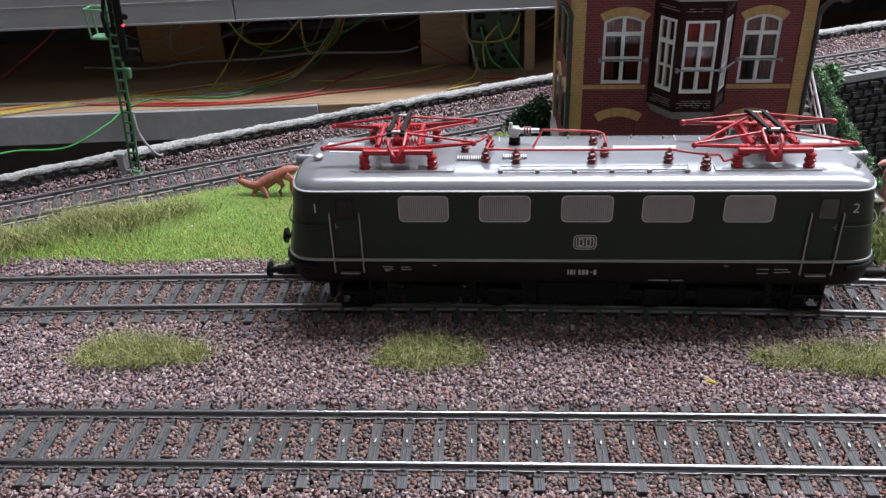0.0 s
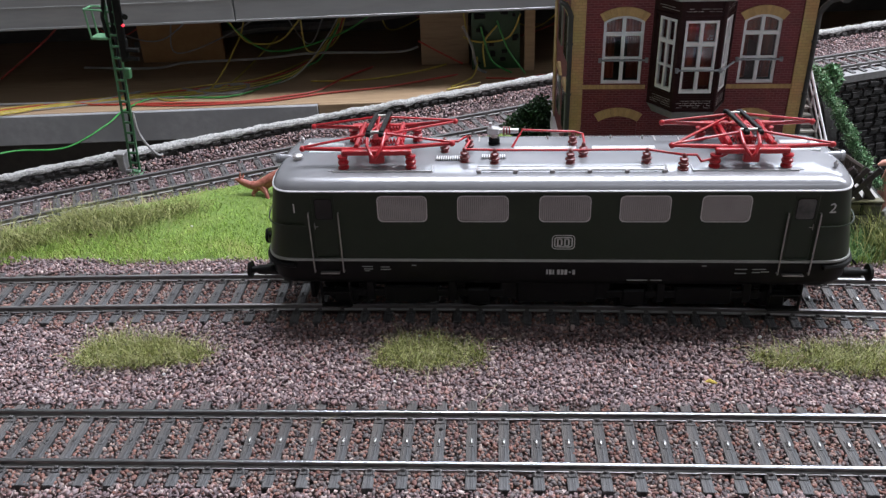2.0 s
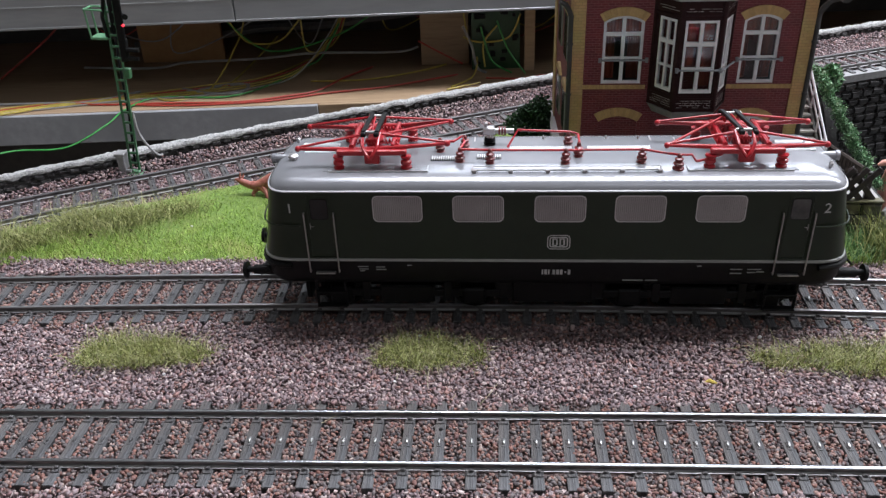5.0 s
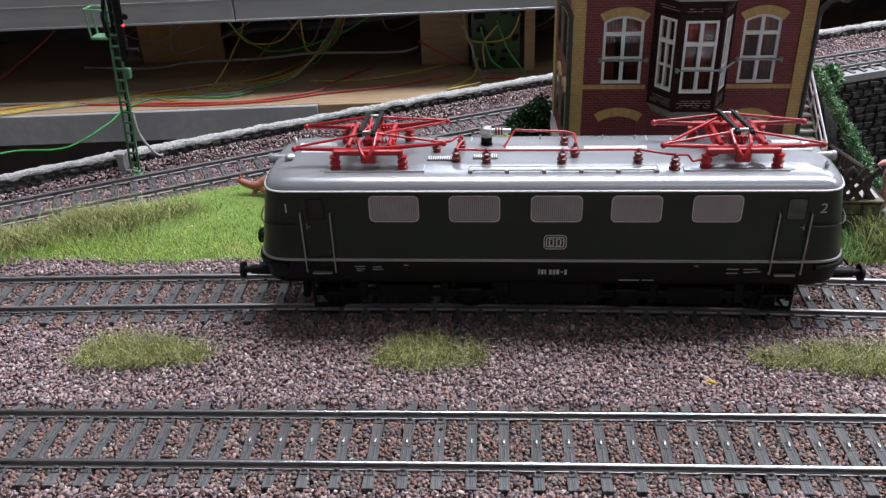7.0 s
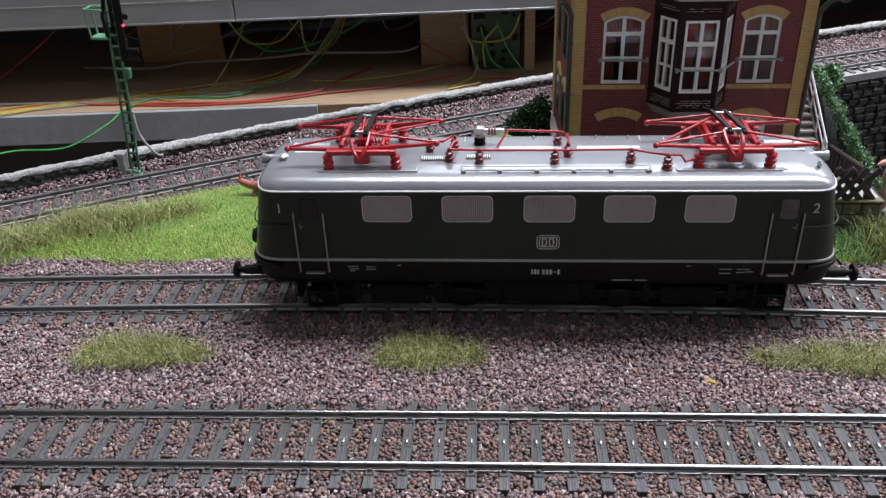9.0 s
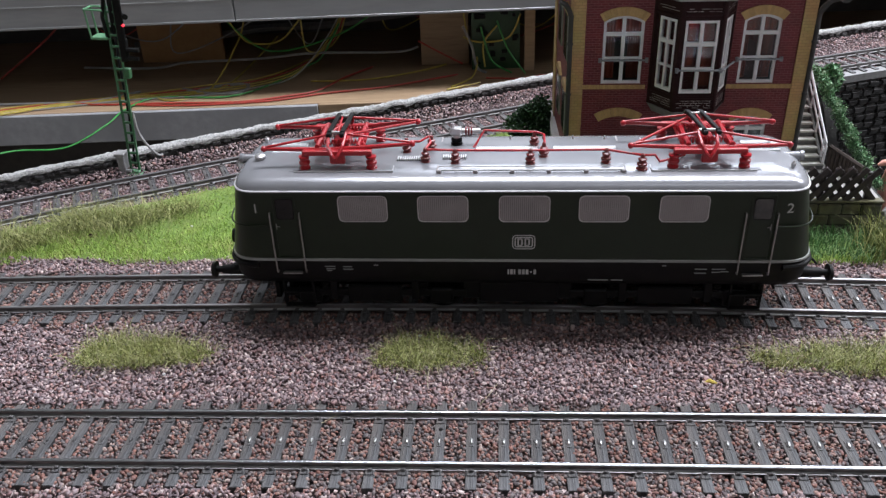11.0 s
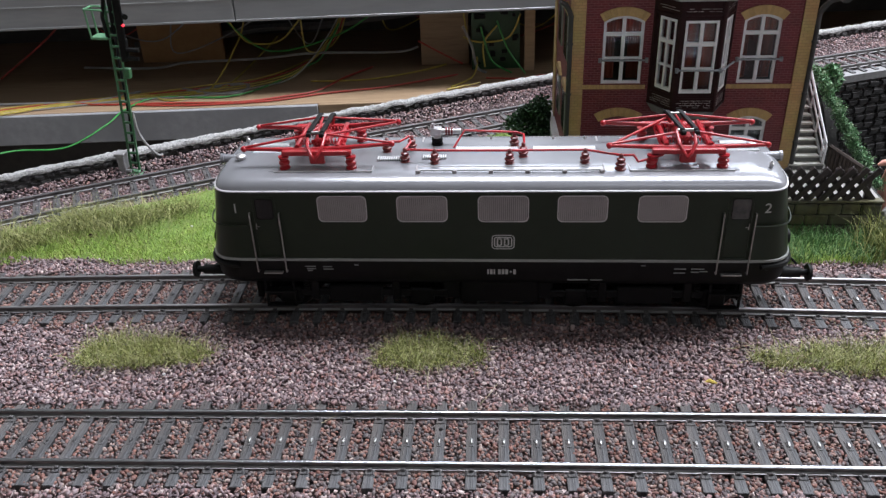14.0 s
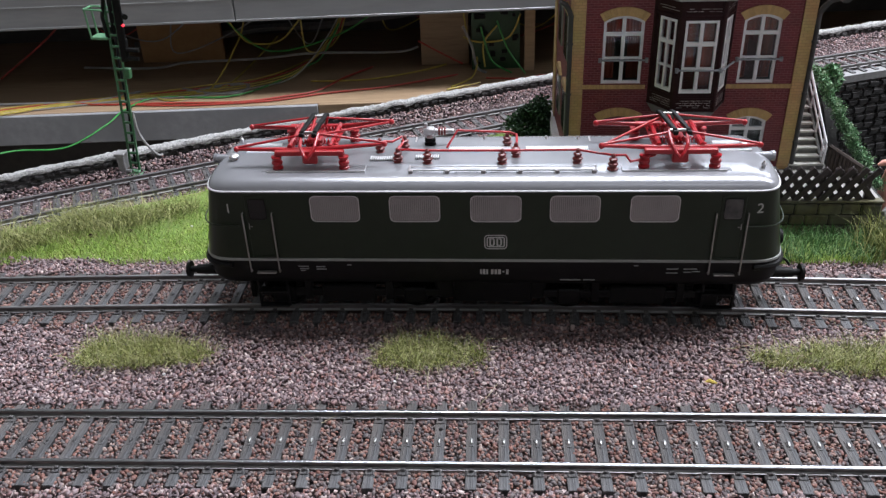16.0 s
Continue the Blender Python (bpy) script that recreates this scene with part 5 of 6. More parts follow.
def build_stairs():
    st = thing("staircase", 115, 68, 9.6, label="grey outdoor stairs with white tubular handrail beside the building", category="stairs")

    def slanted(name, bm, mat, parent, label=""):
        for v in bm.verts:
            v.co.x -= 0.155 * (v.co.y - 66)
        return wpart(name, bm, mat, parent, label)
    n, rise, run = 11, 2.32, 2.15
    xa, xb = 108.4, 118.9
    for k in range(n):
        y, z = 66.0 + k * run, 9.6 + k * rise
        bm = bmesh.new()
        w = 0.0 if k else 0.8
        box(bm, xa - w, xb + w, y, y + run + 1.3, z + rise - 0.75, z + rise, 0.12)
        slanted("tread", bm, M_STEP, st, "pale worn stair tread")
        bm = bmesh.new()
        box(bm, xa + 0.2, xb - 0.2, y + 0.5, y + run + 0.6, z - 0.1, z + rise - 0.7)
        slanted("riser", bm, M_RISER, st)
    for x in (xa - 0.9, xb + 0.1):
        bm = bmesh.new()
        prism(bm, [(66.5, 9.6), (66.5, 11.6), (66 + n * run, 10.6 + n * rise), (66 + n * run + 6, 10.6 + n * rise), (66 + n * run + 6, 9.6)], x, x + 0.9, "x")
        slanted("stringer", bm, M_RISER, st)
    bm = bmesh.new()
    box(bm, 108.6, xb + 1, 66 + n * run, 66 + n * run + 14, 9.6 + n * rise - 1.4, 9.6 + n * rise, 0.15)
    slanted("landing", bm, M_STEP, st)
    bm = bmesh.new()
    x = xb + 0.7
    top = (x, 66 + n * run + 1, 9.6 + n * rise + 9.6)
    tube(bm, [(x, 66.8, 11.0), (x, 66.6, 18.6), (x, 67.0, 19.8), top], 0.42, 8)
    tube(bm, [(x, 67.0, 16.0), (x, top[1], top[2] - 3.6)], 0.3, 8)
    for k in (1, 4, 7, 10):
        rod(bm, (x, 66.6 + k * run, 10 + k * rise), (x, 66.6 + k * run, 18.8 + k * rise), 0.36)
    slanted("handrail", bm, M_WHITE_METAL, st, "white tubular handrail")
    bm = bmesh.new()
    planter = thing("planter_box", 126, 62, 9.6, label="dark brown plank planter beside the stairs", category="planter")
    for k in range(9):
        t = k / 9
        bm = bmesh.new()
        q = Matrix.Translation((120.6 + 9.0 * t, 66 - 9.0 * t, 0)) @ Matrix.Rotation(math.atan2(-9.0, 9.0), 4, "Z")
        box(bm, 0, 1.18, -0.6, 0.6, 9.3, 18.5 - 4.5 * t, 0.15, q)
        wpart("plank", bm, M_BROWN_WOOD, planter)
    bm = bmesh.new()
    tube(bm, [(120.6, 66.0, 18.9), (129.6, 57.0, 14.4)], 0.8, 6)
    wpart("top_rail", bm, M_BROWN_WOOD, planter)


build_terrace()
build_stairs()


# ---- stone parapet and retaining wall along the back track ----
def lump(rr, w, d, h):
    bm = bmesh.new()
    bmesh.ops.create_cube(bm, size=1)
    bmesh.ops.scale(bm, vec=(w, d, h), verts=bm.verts)
    bmesh.ops.bevel(bm, geom=list(bm.edges), offset=min(w, d, h) * 0.34, segments=2, affect="EDGES")
    for v in bm.verts:
        v.co += Vector((rr.uniform(-1, 1), rr.uniform(-1, 1), rr.uniform(-1, 1))) * 0.08 * min(w, d, h)
    return bm


def build_parapet():
    rr = random.Random(21)
    wall = thing("stone_parapet", 0, parapet_line(0), -3.6, label="rough dark stone parapet wall with pale snow-grey capping", category="wall")
    base = Vector((0, parapet_line(0), -3.6))
    kinds = [data_of("stone", lump(rr, rr.uniform(3.8, 5.4), 3.4, 3.0), M_PARAPET, True) for _ in range(8)]

    def slope(x):
        return math.degrees(math.atan2(parapet_line(x + 1) - parapet_line(x - 1), 2))
    for row in range(3):
        x = -250 + row * 2.0
        while x < 282:
            a = slope(x)
            p = (Vector((x, parapet_line(x) - 0.9 + rr.uniform(-0.3, 0.3), -2.2 + row * 2.5)) - base) * MM
            piece("stone", rr.choice(kinds), wall, Matrix.Translation(p) @ pose(0, 0, 0, rr.uniform(-8, 8), rr.uniform(-8, 8), a + rr.uniform(-5, 5)))
            x += 4.5 * math.cos(radians(a))
    # capping: one uneven strip
    bm = bmesh.new()
    rows = []
    n = 420
    for i in range(n + 1):
        x = -252 + 536 * i / n
        a = radians(slope(x))
        nv = Vector((-math.sin(a), math.cos(a), 0))
        c = Vector((x, parapet_line(x), 0)) - base + Vector((0, 0, 5.2 - (-3.6) - 3.6))
        c.z = 5.0 + 3.6
        ring = []
        for u, w in ((-2.1, -1.2), (-2.2, -0.3), (-1.7, 0.6), (-0.6, 1.0), (0.8, 1.0), (2.0, 0.6), (2.5, -0.3), (2.3, -1.2)):
            j = noise.noise(Vector((x * 0.55, u * 0.9, w))) * 0.75 + noise.noise(Vector((x * 0.16, u * 0.3, 5.0))) * 0.7
            ring.append(bm.verts.new(c + nv * (u + j * 0.5) + Vector((0, 0, w + j * 0.8))))
        rows.append(ring)
    for A, B in zip(rows, rows[1:]):
        for k in range(8):
            bm.faces.new((A[k], A[(k + 1) % 8], B[(k + 1) % 8], B[k]))
    bm.faces.new(rows[0]), bm.faces.new(rows[-1])
    part("capping", bm, M_CAP, wall, "pale frosted grey capping")
    bm = bmesh.new()
    for a, b in zip(range(-252, 282, 12), range(-240, 290, 12)):
        f = [bm.verts.new(Vector((x, parapet_line(x) + u, z)) - base) for x, u, z in ((a, -0.6, -3.6), (b, -0.6, -3.6), (b, -0.6, 4.6), (a, -0.6, 4.6), (a, 3.4, -3.6), (b, 3.4, -3.6), (b, 3.4, 4.6), (a, 3.4, 4.6))]
        for q in ((0, 1, 2, 3), (4, 5, 6, 7), (0, 1, 5, 4), (3, 2, 6, 7)):
            bm.faces.new([f[i] for i in q])
    part("core", bm, M_MORTAR, wall)


def build_retaining_wall():
    rr = random.Random(5)
    base = Vector((190, back_line(190) - RETAIN, -72))
    wall = thing("retaining_wall", *base, label="dark grey rough stone retaining wall under the back track", category="wall")
    kinds = [data_of("stone", lump(rr, 7.4, 3.0, 4.6), M_DARK_STONE, True) for _ in range(7)]
    for row in range(14):
        x = 133 + (row % 2) * 3.2
        while x < 262:
            a = math.degrees(math.atan(back_line(x + 0.5) - back_line(x - 0.5)))
            y = back_line(x) - RETAIN - 0.6
            s = rr.uniform(0.85, 1.1)
            piece("stone", rr.choice(kinds), wall, Matrix.Translation((Vector((x, y, -9.0 - row * 4.6)) - base) * MM) @ pose(0, 0, 0, rr.uniform(-4, 4), rr.uniform(-5, 5), a + rr.uniform(-3, 3)) @ Matrix.Diagonal((s, 1, rr.uniform(0.85, 1.05), 1)))
            x += 7.5 * s * math.cos(radians(a))
    bm, deck = bmesh.new(), bmesh.new()
    for a, b in zip(range(131, 290, 12), range(143, 300, 12)):
        for target, (lo, hi, u0, u1) in ((bm, (-74, -6.2, -RETAIN, -RETAIN + 3)), (deck, (-6.4, -2.6, -RETAIN - 1.6, -RETAIN + 5))):
            f = [target.verts.new(Vector((x, back_line(x) + u, z)) - base) for x, u, z in ((a, u0, lo), (b, u0, lo), (b, u0, hi), (a, u0, hi), (a, u1, lo), (b, u1, lo), (b, u1, hi), (a, u1, hi))]
            for q in ((0, 1, 2, 3), (4, 5, 6, 7), (0, 1, 5, 4), (3, 2, 6, 7)):
                target.faces.new([f[i] for i in q])
    part("core", bm, M_MORTAR, wall)
    part("deck_edge", deck, M_STONE_GREY, wall, "smooth grey deck edge")
    # the lower level at its foot
    bm = bmesh.new()
    box(bm, 120, 420, 40, 380, -86, -74)
    tagged(part("lower_ground", bm, M_MORTAR), "dark lower level beside the terrace", "ground", "", "structure")
    bm = bmesh.new()
    box(bm, 130.2, 132, 44, 200, -74, 9.4)
    tagged(part("wall_terrace_side", bm, M_MORTAR), "dark side wall of the terrace", "wall", "", "structure")
    bm = bmesh.new()
    box(bm, 132, 420, 42, 44, -74, -3.7)
    tagged(part("wall_track_side", bm, M_MORTAR), "dark side wall below the main track", "wall", "", "structure")


build_parapet()
build_retaining_wall()


# ---- signal ----
def build_signal():
    sig = new("light_signal")
    sig.empty_display_size = 0.005
    sig.matrix_basis = pose(-149.2 * MM, 90.5 * MM, -2.6 * MM, 0, 4.2, 0)
    tagged(sig, "green lattice-mast model signal with platform and red light", "signal")
    bm = bmesh.new()
    box(bm, -3.2, 3.2, -2.6, 2.6, -1.5, 1.4, 0.4)
    box(bm, -2.2, 2.2, -1.8, 1.8, 1.2, 2.6, 0.3)
    part("base", bm, M_PALE_GREEN, sig, "pale green mast foot")
    for x in (-1.75, 1.75):
        bm = bmesh.new()
        box(bm, x - 0.38, x + 0.38, -0.5, 0.5, 1.0, 72, 0.1)
        part("upright", bm, M_SIGNAL, sig)
    for k in range(15):
        bm = bmesh.new()
        z = 5.0 + k * 4.45
        box(bm, -1.7, 1.7, -0.45, 0.45, z, z + 0.8, 0.1)
        part("rung", bm, M_SIGNAL, sig)
    bm = bmesh.new()
    tube(bm, [(-0.5, 1.5, 3), (0.3, 1.4, 25), (-0.4, 1.5, 50), (0.2, 1.6, 75)], 0.5, 6)
    part("cable", bm, M_BLACK, sig, "black cable inside the mast")
    bm = bmesh.new()
    box(bm, -7.8, -1.6, -3, 3, 57.6, 58.5, 0.15)
    plat = part("platform", bm, M_PALE_GREEN, sig, "pale green inspection platform with railing")
    bm = bmesh.new()
    for x, y in ((-7.5, -2.8), (-7.5, 2.8), (-3.2, 2.8)):
        rod(bm, (x, y, 58), (x - 1.2, y, 69.0), 0.4)
    tube(bm, [(-1.9, 2.8, 68.8), (-8.7, 2.8, 68.8), (-8.7, -2.8, 68.8), (-1.9, -2.8, 68.8)], 0.42, 6)
    part("railing", bm, M_PALE_GREEN, plat)
    bm = bmesh.new()
    box(bm, 2.0, 5.0, -1.8, -0.4, 57.5, 80, 0.5, segments=2)
    tube(bm, [(-1.8, -1.2, 58), (-2.6, -1.5, 66), (-1.4, -1.3, 72), (-2.0, -1.0, 80)], 0.7, 6)
    tube(bm, [(0.4, 0.2, 60), (0.2, 0.1, 80)], 0.9, 6)
    head = part("signal_head", bm, M_BLACK, sig, "black lamp head")
    bm = bmesh.new()
    rod(bm, (5.2, -1.6, 63.4), (5.2, -2.4, 63.4), 0.42, seg=12)
    part("red_lamp", bm, glow("red_lamp_glow", (1.0, 0.03, 0.05), 1.6), head, "lit red lamp")
    bm = bmesh.new()
    rod(bm, (5.2, -1.0, 66.8), (6.8, -2.6, 66.8), 0.9, 1.1)
    rod(bm, (4.8, -1.0, 53.8), (9.5, -1.0, 53.8), 0.9, 0.9)
    rod(bm, (3.0, -1.0, 50.4), (9.0, -1.0, 50.4), 0.9, 0.9)
    box(bm, 2.0, 5.0, -1.6, 0.6, 49, 58, 0.4)
    part("lamp_hood", bm, M_BLACK, head)
    bm = bmesh.new()
    box(bm, 2.0, 4.4, -1.2, 1.2, 42.0, 46.0, 0.3)
    part("route_plate", bm, M_SIGNAL, sig)
    bm = bmesh.new()
    tube(bm, curve_points([(2.3, 0.5, 28), (3.6, 1.0, 18), (8.0, 3.5, 9), (10.5, 5.0, 7.6)], 6), 0.55, 6)
    part("feed_cable", bm, M_BOX, sig, "pale grey feed cable")
    relay = thing("relay_box", -153.4, 90.0, -2.6, label="small grey trackside relay box beside the signal", category="box")
    bm = bmesh.new()
    box(bm, -1.6, 1.6, -2, 2, -0.8, 9.4, 0.3)
    part("cabinet", bm, M_BOX, relay)
    bm = bmesh.new()
    box(bm, -2.2, 2.2, -2.5, 2.5, 9.2, 10.6, 0.3)
    part("lid", bm, M_BOX, relay)
    bm = bmesh.new()
    rod(bm, (1.4, -1.2, 2.6), (3.4, -1.2, 2.6), 0.9)
    part("conduit", bm, M_BOX, relay)


build_signal()


# ---- plants ----
def scatter(rng, n, inside, x0, x1, y0, y1):
    p = rng.uniform((x0, y0), (x1, y1), (n * 3, 2))
    return p[inside(p[:, 0], p[:, 1])][:n]


def on_ground(p, z):
    return np.column_stack([p, np.full(len(p), z)])


def build_grass():
    rng = np.random.default_rng(9)

    def lawn(x, y):
        return (y > 19 + 2.0 * np.sin(x * 0.12) + 1.2 * np.sin(x * 0.31)) & (y < back_line(x) - 17.5 + 2 * np.sin(x * 0.2)) & (x < 20)
    bm = bmesh.new()
    xs = list(range(-250, 24, 6))
    grid = []
    for x in xs:
        lo, hi = 19.5 + 2.0 * math.sin(x * 0.12), max(back_line(x) - 18.5, 22.0)
        row = []
        for k in range(9):
            t = k / 8
            y = lo + (hi - lo) * t
            row.append(bm.verts.new((x, y, -3.3 + 1.6 * math.sin(math.pi * min(t * 1.4, 1.0) * 0.5) + 0.35 * noise.noise(Vector((x * 0.08, y * 0.08, 0))))))
        grid.append(row)
    for A, B in zip(grid, grid[1:]):
        for k in range(8):
            bm.faces.new((A[k], B[k], B[k + 1], A[k + 1]))
    tagged(part("lawn", bm, M_TURF), "bright green turf bank beside the main track", "lawn", "", "structure")
    p = scatter(rng, 42000, lawn, -215, 20, 16, 140)
    blades("short_grass", on_ground(p, -2.4), 2.0, 1.05, 0.2, M_GRASS, "short bright green static grass on the bank", rng)
    # dry tall fringe along the upper left edge
    clumps = []
    for cx, cy, sx, sy, n in ((-182, 24, 8, 3.5, 700), (-171, 28, 7, 3.0, 800), (-163, 32, 5, 2.5, 350), (-153, 42, 6, 3.0, 800), (-144, 44.5, 7, 3.0, 1000), (-134, 46, 6, 3.0, 800), (-124, 51, 6, 2.6, 500), (-114, 56, 6, 2.4, 260)):
        clumps.append(rng.normal((cx, cy), (sx * 0.7, sy * 0.62), (n, 2)))
    p = np.concatenate(clumps)
    p = p[p[:, 1] < back_line(p[:, 0]) - 15]
    blades("tall_dry_grass", on_ground(p, -2.6), 8.6, 1.45, 0.15, M_DRY, "tall dry olive-yellow grass clumps beside the back track", rng)
    p = p[rng.uniform(0, 1, len(p)) < 0.09]
    blades("stray_dry_grass", on_ground(p, -2.6), 13.0, 1.3, 0.15, M_PALE_DRY, "single long pale grass blades over the clumps", rng)
    p = rng.normal((-148, 36), (20, 7), (800, 2))
    blades("loose_dry_grass", on_ground(p, -2.6), 5.5, 1.3, 0.16, M_DRY, "loose dry blades among the bright grass", rng)
    # the verge before the terrace wall
    bm = bmesh.new()
    box(bm, 30, 180, 20.5, 40.2, -4.0, -2.6, 0.5)
    tagged(part("verge", bm, M_TURF), "grassy verge before the stone wall", "lawn", "", "structure")
    p = scatter(rng, 4200, lambda x, y: (y > 21 + 1.5 * np.sin(x * 0.3)), 40, 180, 19, 40)
    blades("verge_grass", on_ground(p, -2.6), 6.0, 0.9, 0.26, M_COOL, "longer cool green grass before the stone wall", rng)
    p = scatter(rng, 1300, lambda x, y: x > 0, 40, 180, 19.5, 24)
    blades("verge_fringe", on_ground(p, -2.6), 2.4, 0.8, 0.28, M_GRASS, "bright short grass at the ballast edge", rng)
    for cx, cy, rx, ry, n, length, label in ((-98.5, -32.8, 18.8, 6.2, 2500, 5.2, "wide olive-green grass tuft in the ballast"), (-16.5, -31.5, 14.5, 6.0, 1700, 5.0, "small olive-green grass tuft in the ballast"), (98.5, -31.5, 23.5, 6.0, 2200, 5.0, "long olive-green grass tuft in the ballast")):
        a, r = rng.uniform(0, 2 * np.pi, n), np.sqrt(rng.uniform(0, 1, n))
        r *= 1 + 0.18 * np.sin(a * 3 + cx) + 0.1 * np.sin(a * 7)
        xy = np.column_stack([cx + rx * r * np.cos(a), cy + ry * r * np.sin(a)])
        tuft = blades("grass_tuft", on_ground(xy, -2.9), length, 1.2, 0.16, M_TUFT, label, rng)
        stray = xy[rng.uniform(0, 1, n) < 0.12]
        blades("long_blades", on_ground(stray, -2.9), length * 1.4, 1.7, 0.14, M_PALE_DRY, "long pale stray blades", rng, parent=tuft)
    n = 520
    xy = np.column_stack([rng.normal(131, 5.0, n), rng.normal(27, 5, n)])
    blades("straw_tuft", on_ground(xy, -2.6), 13.0, 0.75, 0.26, M_DRY, "tall straw-coloured grass tuft beside the rock", rng)


def leaves(name, pts, size, mat, label, rng, category):
    n = len(pts)
    a = rng.normal(size=(n, 3))
    a /= np.linalg.norm(a, axis=1)[:, None]
    b = np.cross(a, rng.normal(size=(n, 3)))
    b /= np.linalg.norm(b, axis=1)[:, None]
    s = (size * rng.uniform(0.6, 1.3, n))[:, None]
    c = np.cross(a, b)
    v = np.stack([pts - a * s, pts + b * s * 0.5 + c * s * 0.15, pts + a * s, pts - b * s * 0.5 + c * s * 0.15], 1)
    t = np.array([(0, 1, 2), (0, 2, 3)])[None] + (np.arange(n) * 4)[:, None, None]
    return mass(name, v.reshape(-1, 3), t.reshape(-1, 3), mat, label, category)


def build_bushes():
    rng = np.random.default_rng(17)
    n = 9000
    t = rng.uniform(0, 1, n) ** 0.9
    core = np.column_stack([117.2 + 17.0 * t, 88 - 31 * t, 42 - 32.5 * t])
    wob = rng.normal(0, 1, (n, 3)) * (0.95 + 0.1 * t)[:, None] + np.array([0.9, 0, -1.0])
    wob += 0.8 * np.sin(core[:, :1] * 1.7 + np.array([[0, 2, 4]]))
    leaves("ivy_hedge", core + wob, 0.46, M_LEAF, "sloping bright green ivy hedge beside the stairs", rng, "hedge")
    bm = bmesh.new()
    prism(bm, [(57, 0), (57, 4), (62, 8), (88, 32), (104, 32), (104, 0)], 122.2, 125.5, "x")
    me = data_of("embankment", bm, M_MORTAR)
    tagged(new("embankment", me), "dark sloping bank under the ivy", "embankment", "", "structure")
    c = rng.normal(0, 1, (1500, 3))
    c /= np.linalg.norm(c, axis=1)[:, None]
    p = c * rng.uniform(0.6, 1.05, (1500, 1)) * np.array([4.2, 4.5, 5.5]) + np.array([128.5, 98, 33.0])
    leaves("green_shrub", p, 1.1, M_LEAF, "leafy green shrub at the top of the stairs", rng, "shrub")
    n = 5200
    c = rng.normal(0, 1, (n, 3))
    c /= np.linalg.norm(c, axis=1)[:, None]
    r = rng.uniform(0.55, 1.0, (n, 1)) * (1 + 0.18 * np.sin(c[:, :1] * 5) + 0.15 * np.sin(c[:, 2:] * 7 + 1))
    p = c * r * np.array([10.5, 9.0, 11.0]) + np.array([18.0, 122, 5.5])
    p = p[p[:, 2] > -3.4]
    leaves("dark_bush", p, 1.0, M_BUSH, "dense dark green bush beside the signal box", rng, "bush")


build_grass()
build_bushes()


# ---- small things ----
def limb(bm, pts, radii, seg=10):
    pts = [Vector(p) for p in pts]
    rows = []
    for i, (p, r) in enumerate(zip(pts, radii)):
        d = (pts[min(i + 1, len(pts) - 1)] - pts[max(i - 1, 0)]).normalized()
        s = d.cross(Vector((0.1, 0.2, 1))).normalized()
        t = s.cross(d)
        rows.append([bm.verts.new(p + (s * math.cos(a) + t * math.sin(a)) * r) for a in (2 * math.pi * k / seg for k in range(seg))])
    for A, B in zip(rows, rows[1:]):
        for k in range(seg):
            bm.faces.new((A[k], A[(k + 1) % seg], B[(k + 1) % seg], B[k]))
    bm.faces.new(rows[0]), bm.faces.new(rows[-1])


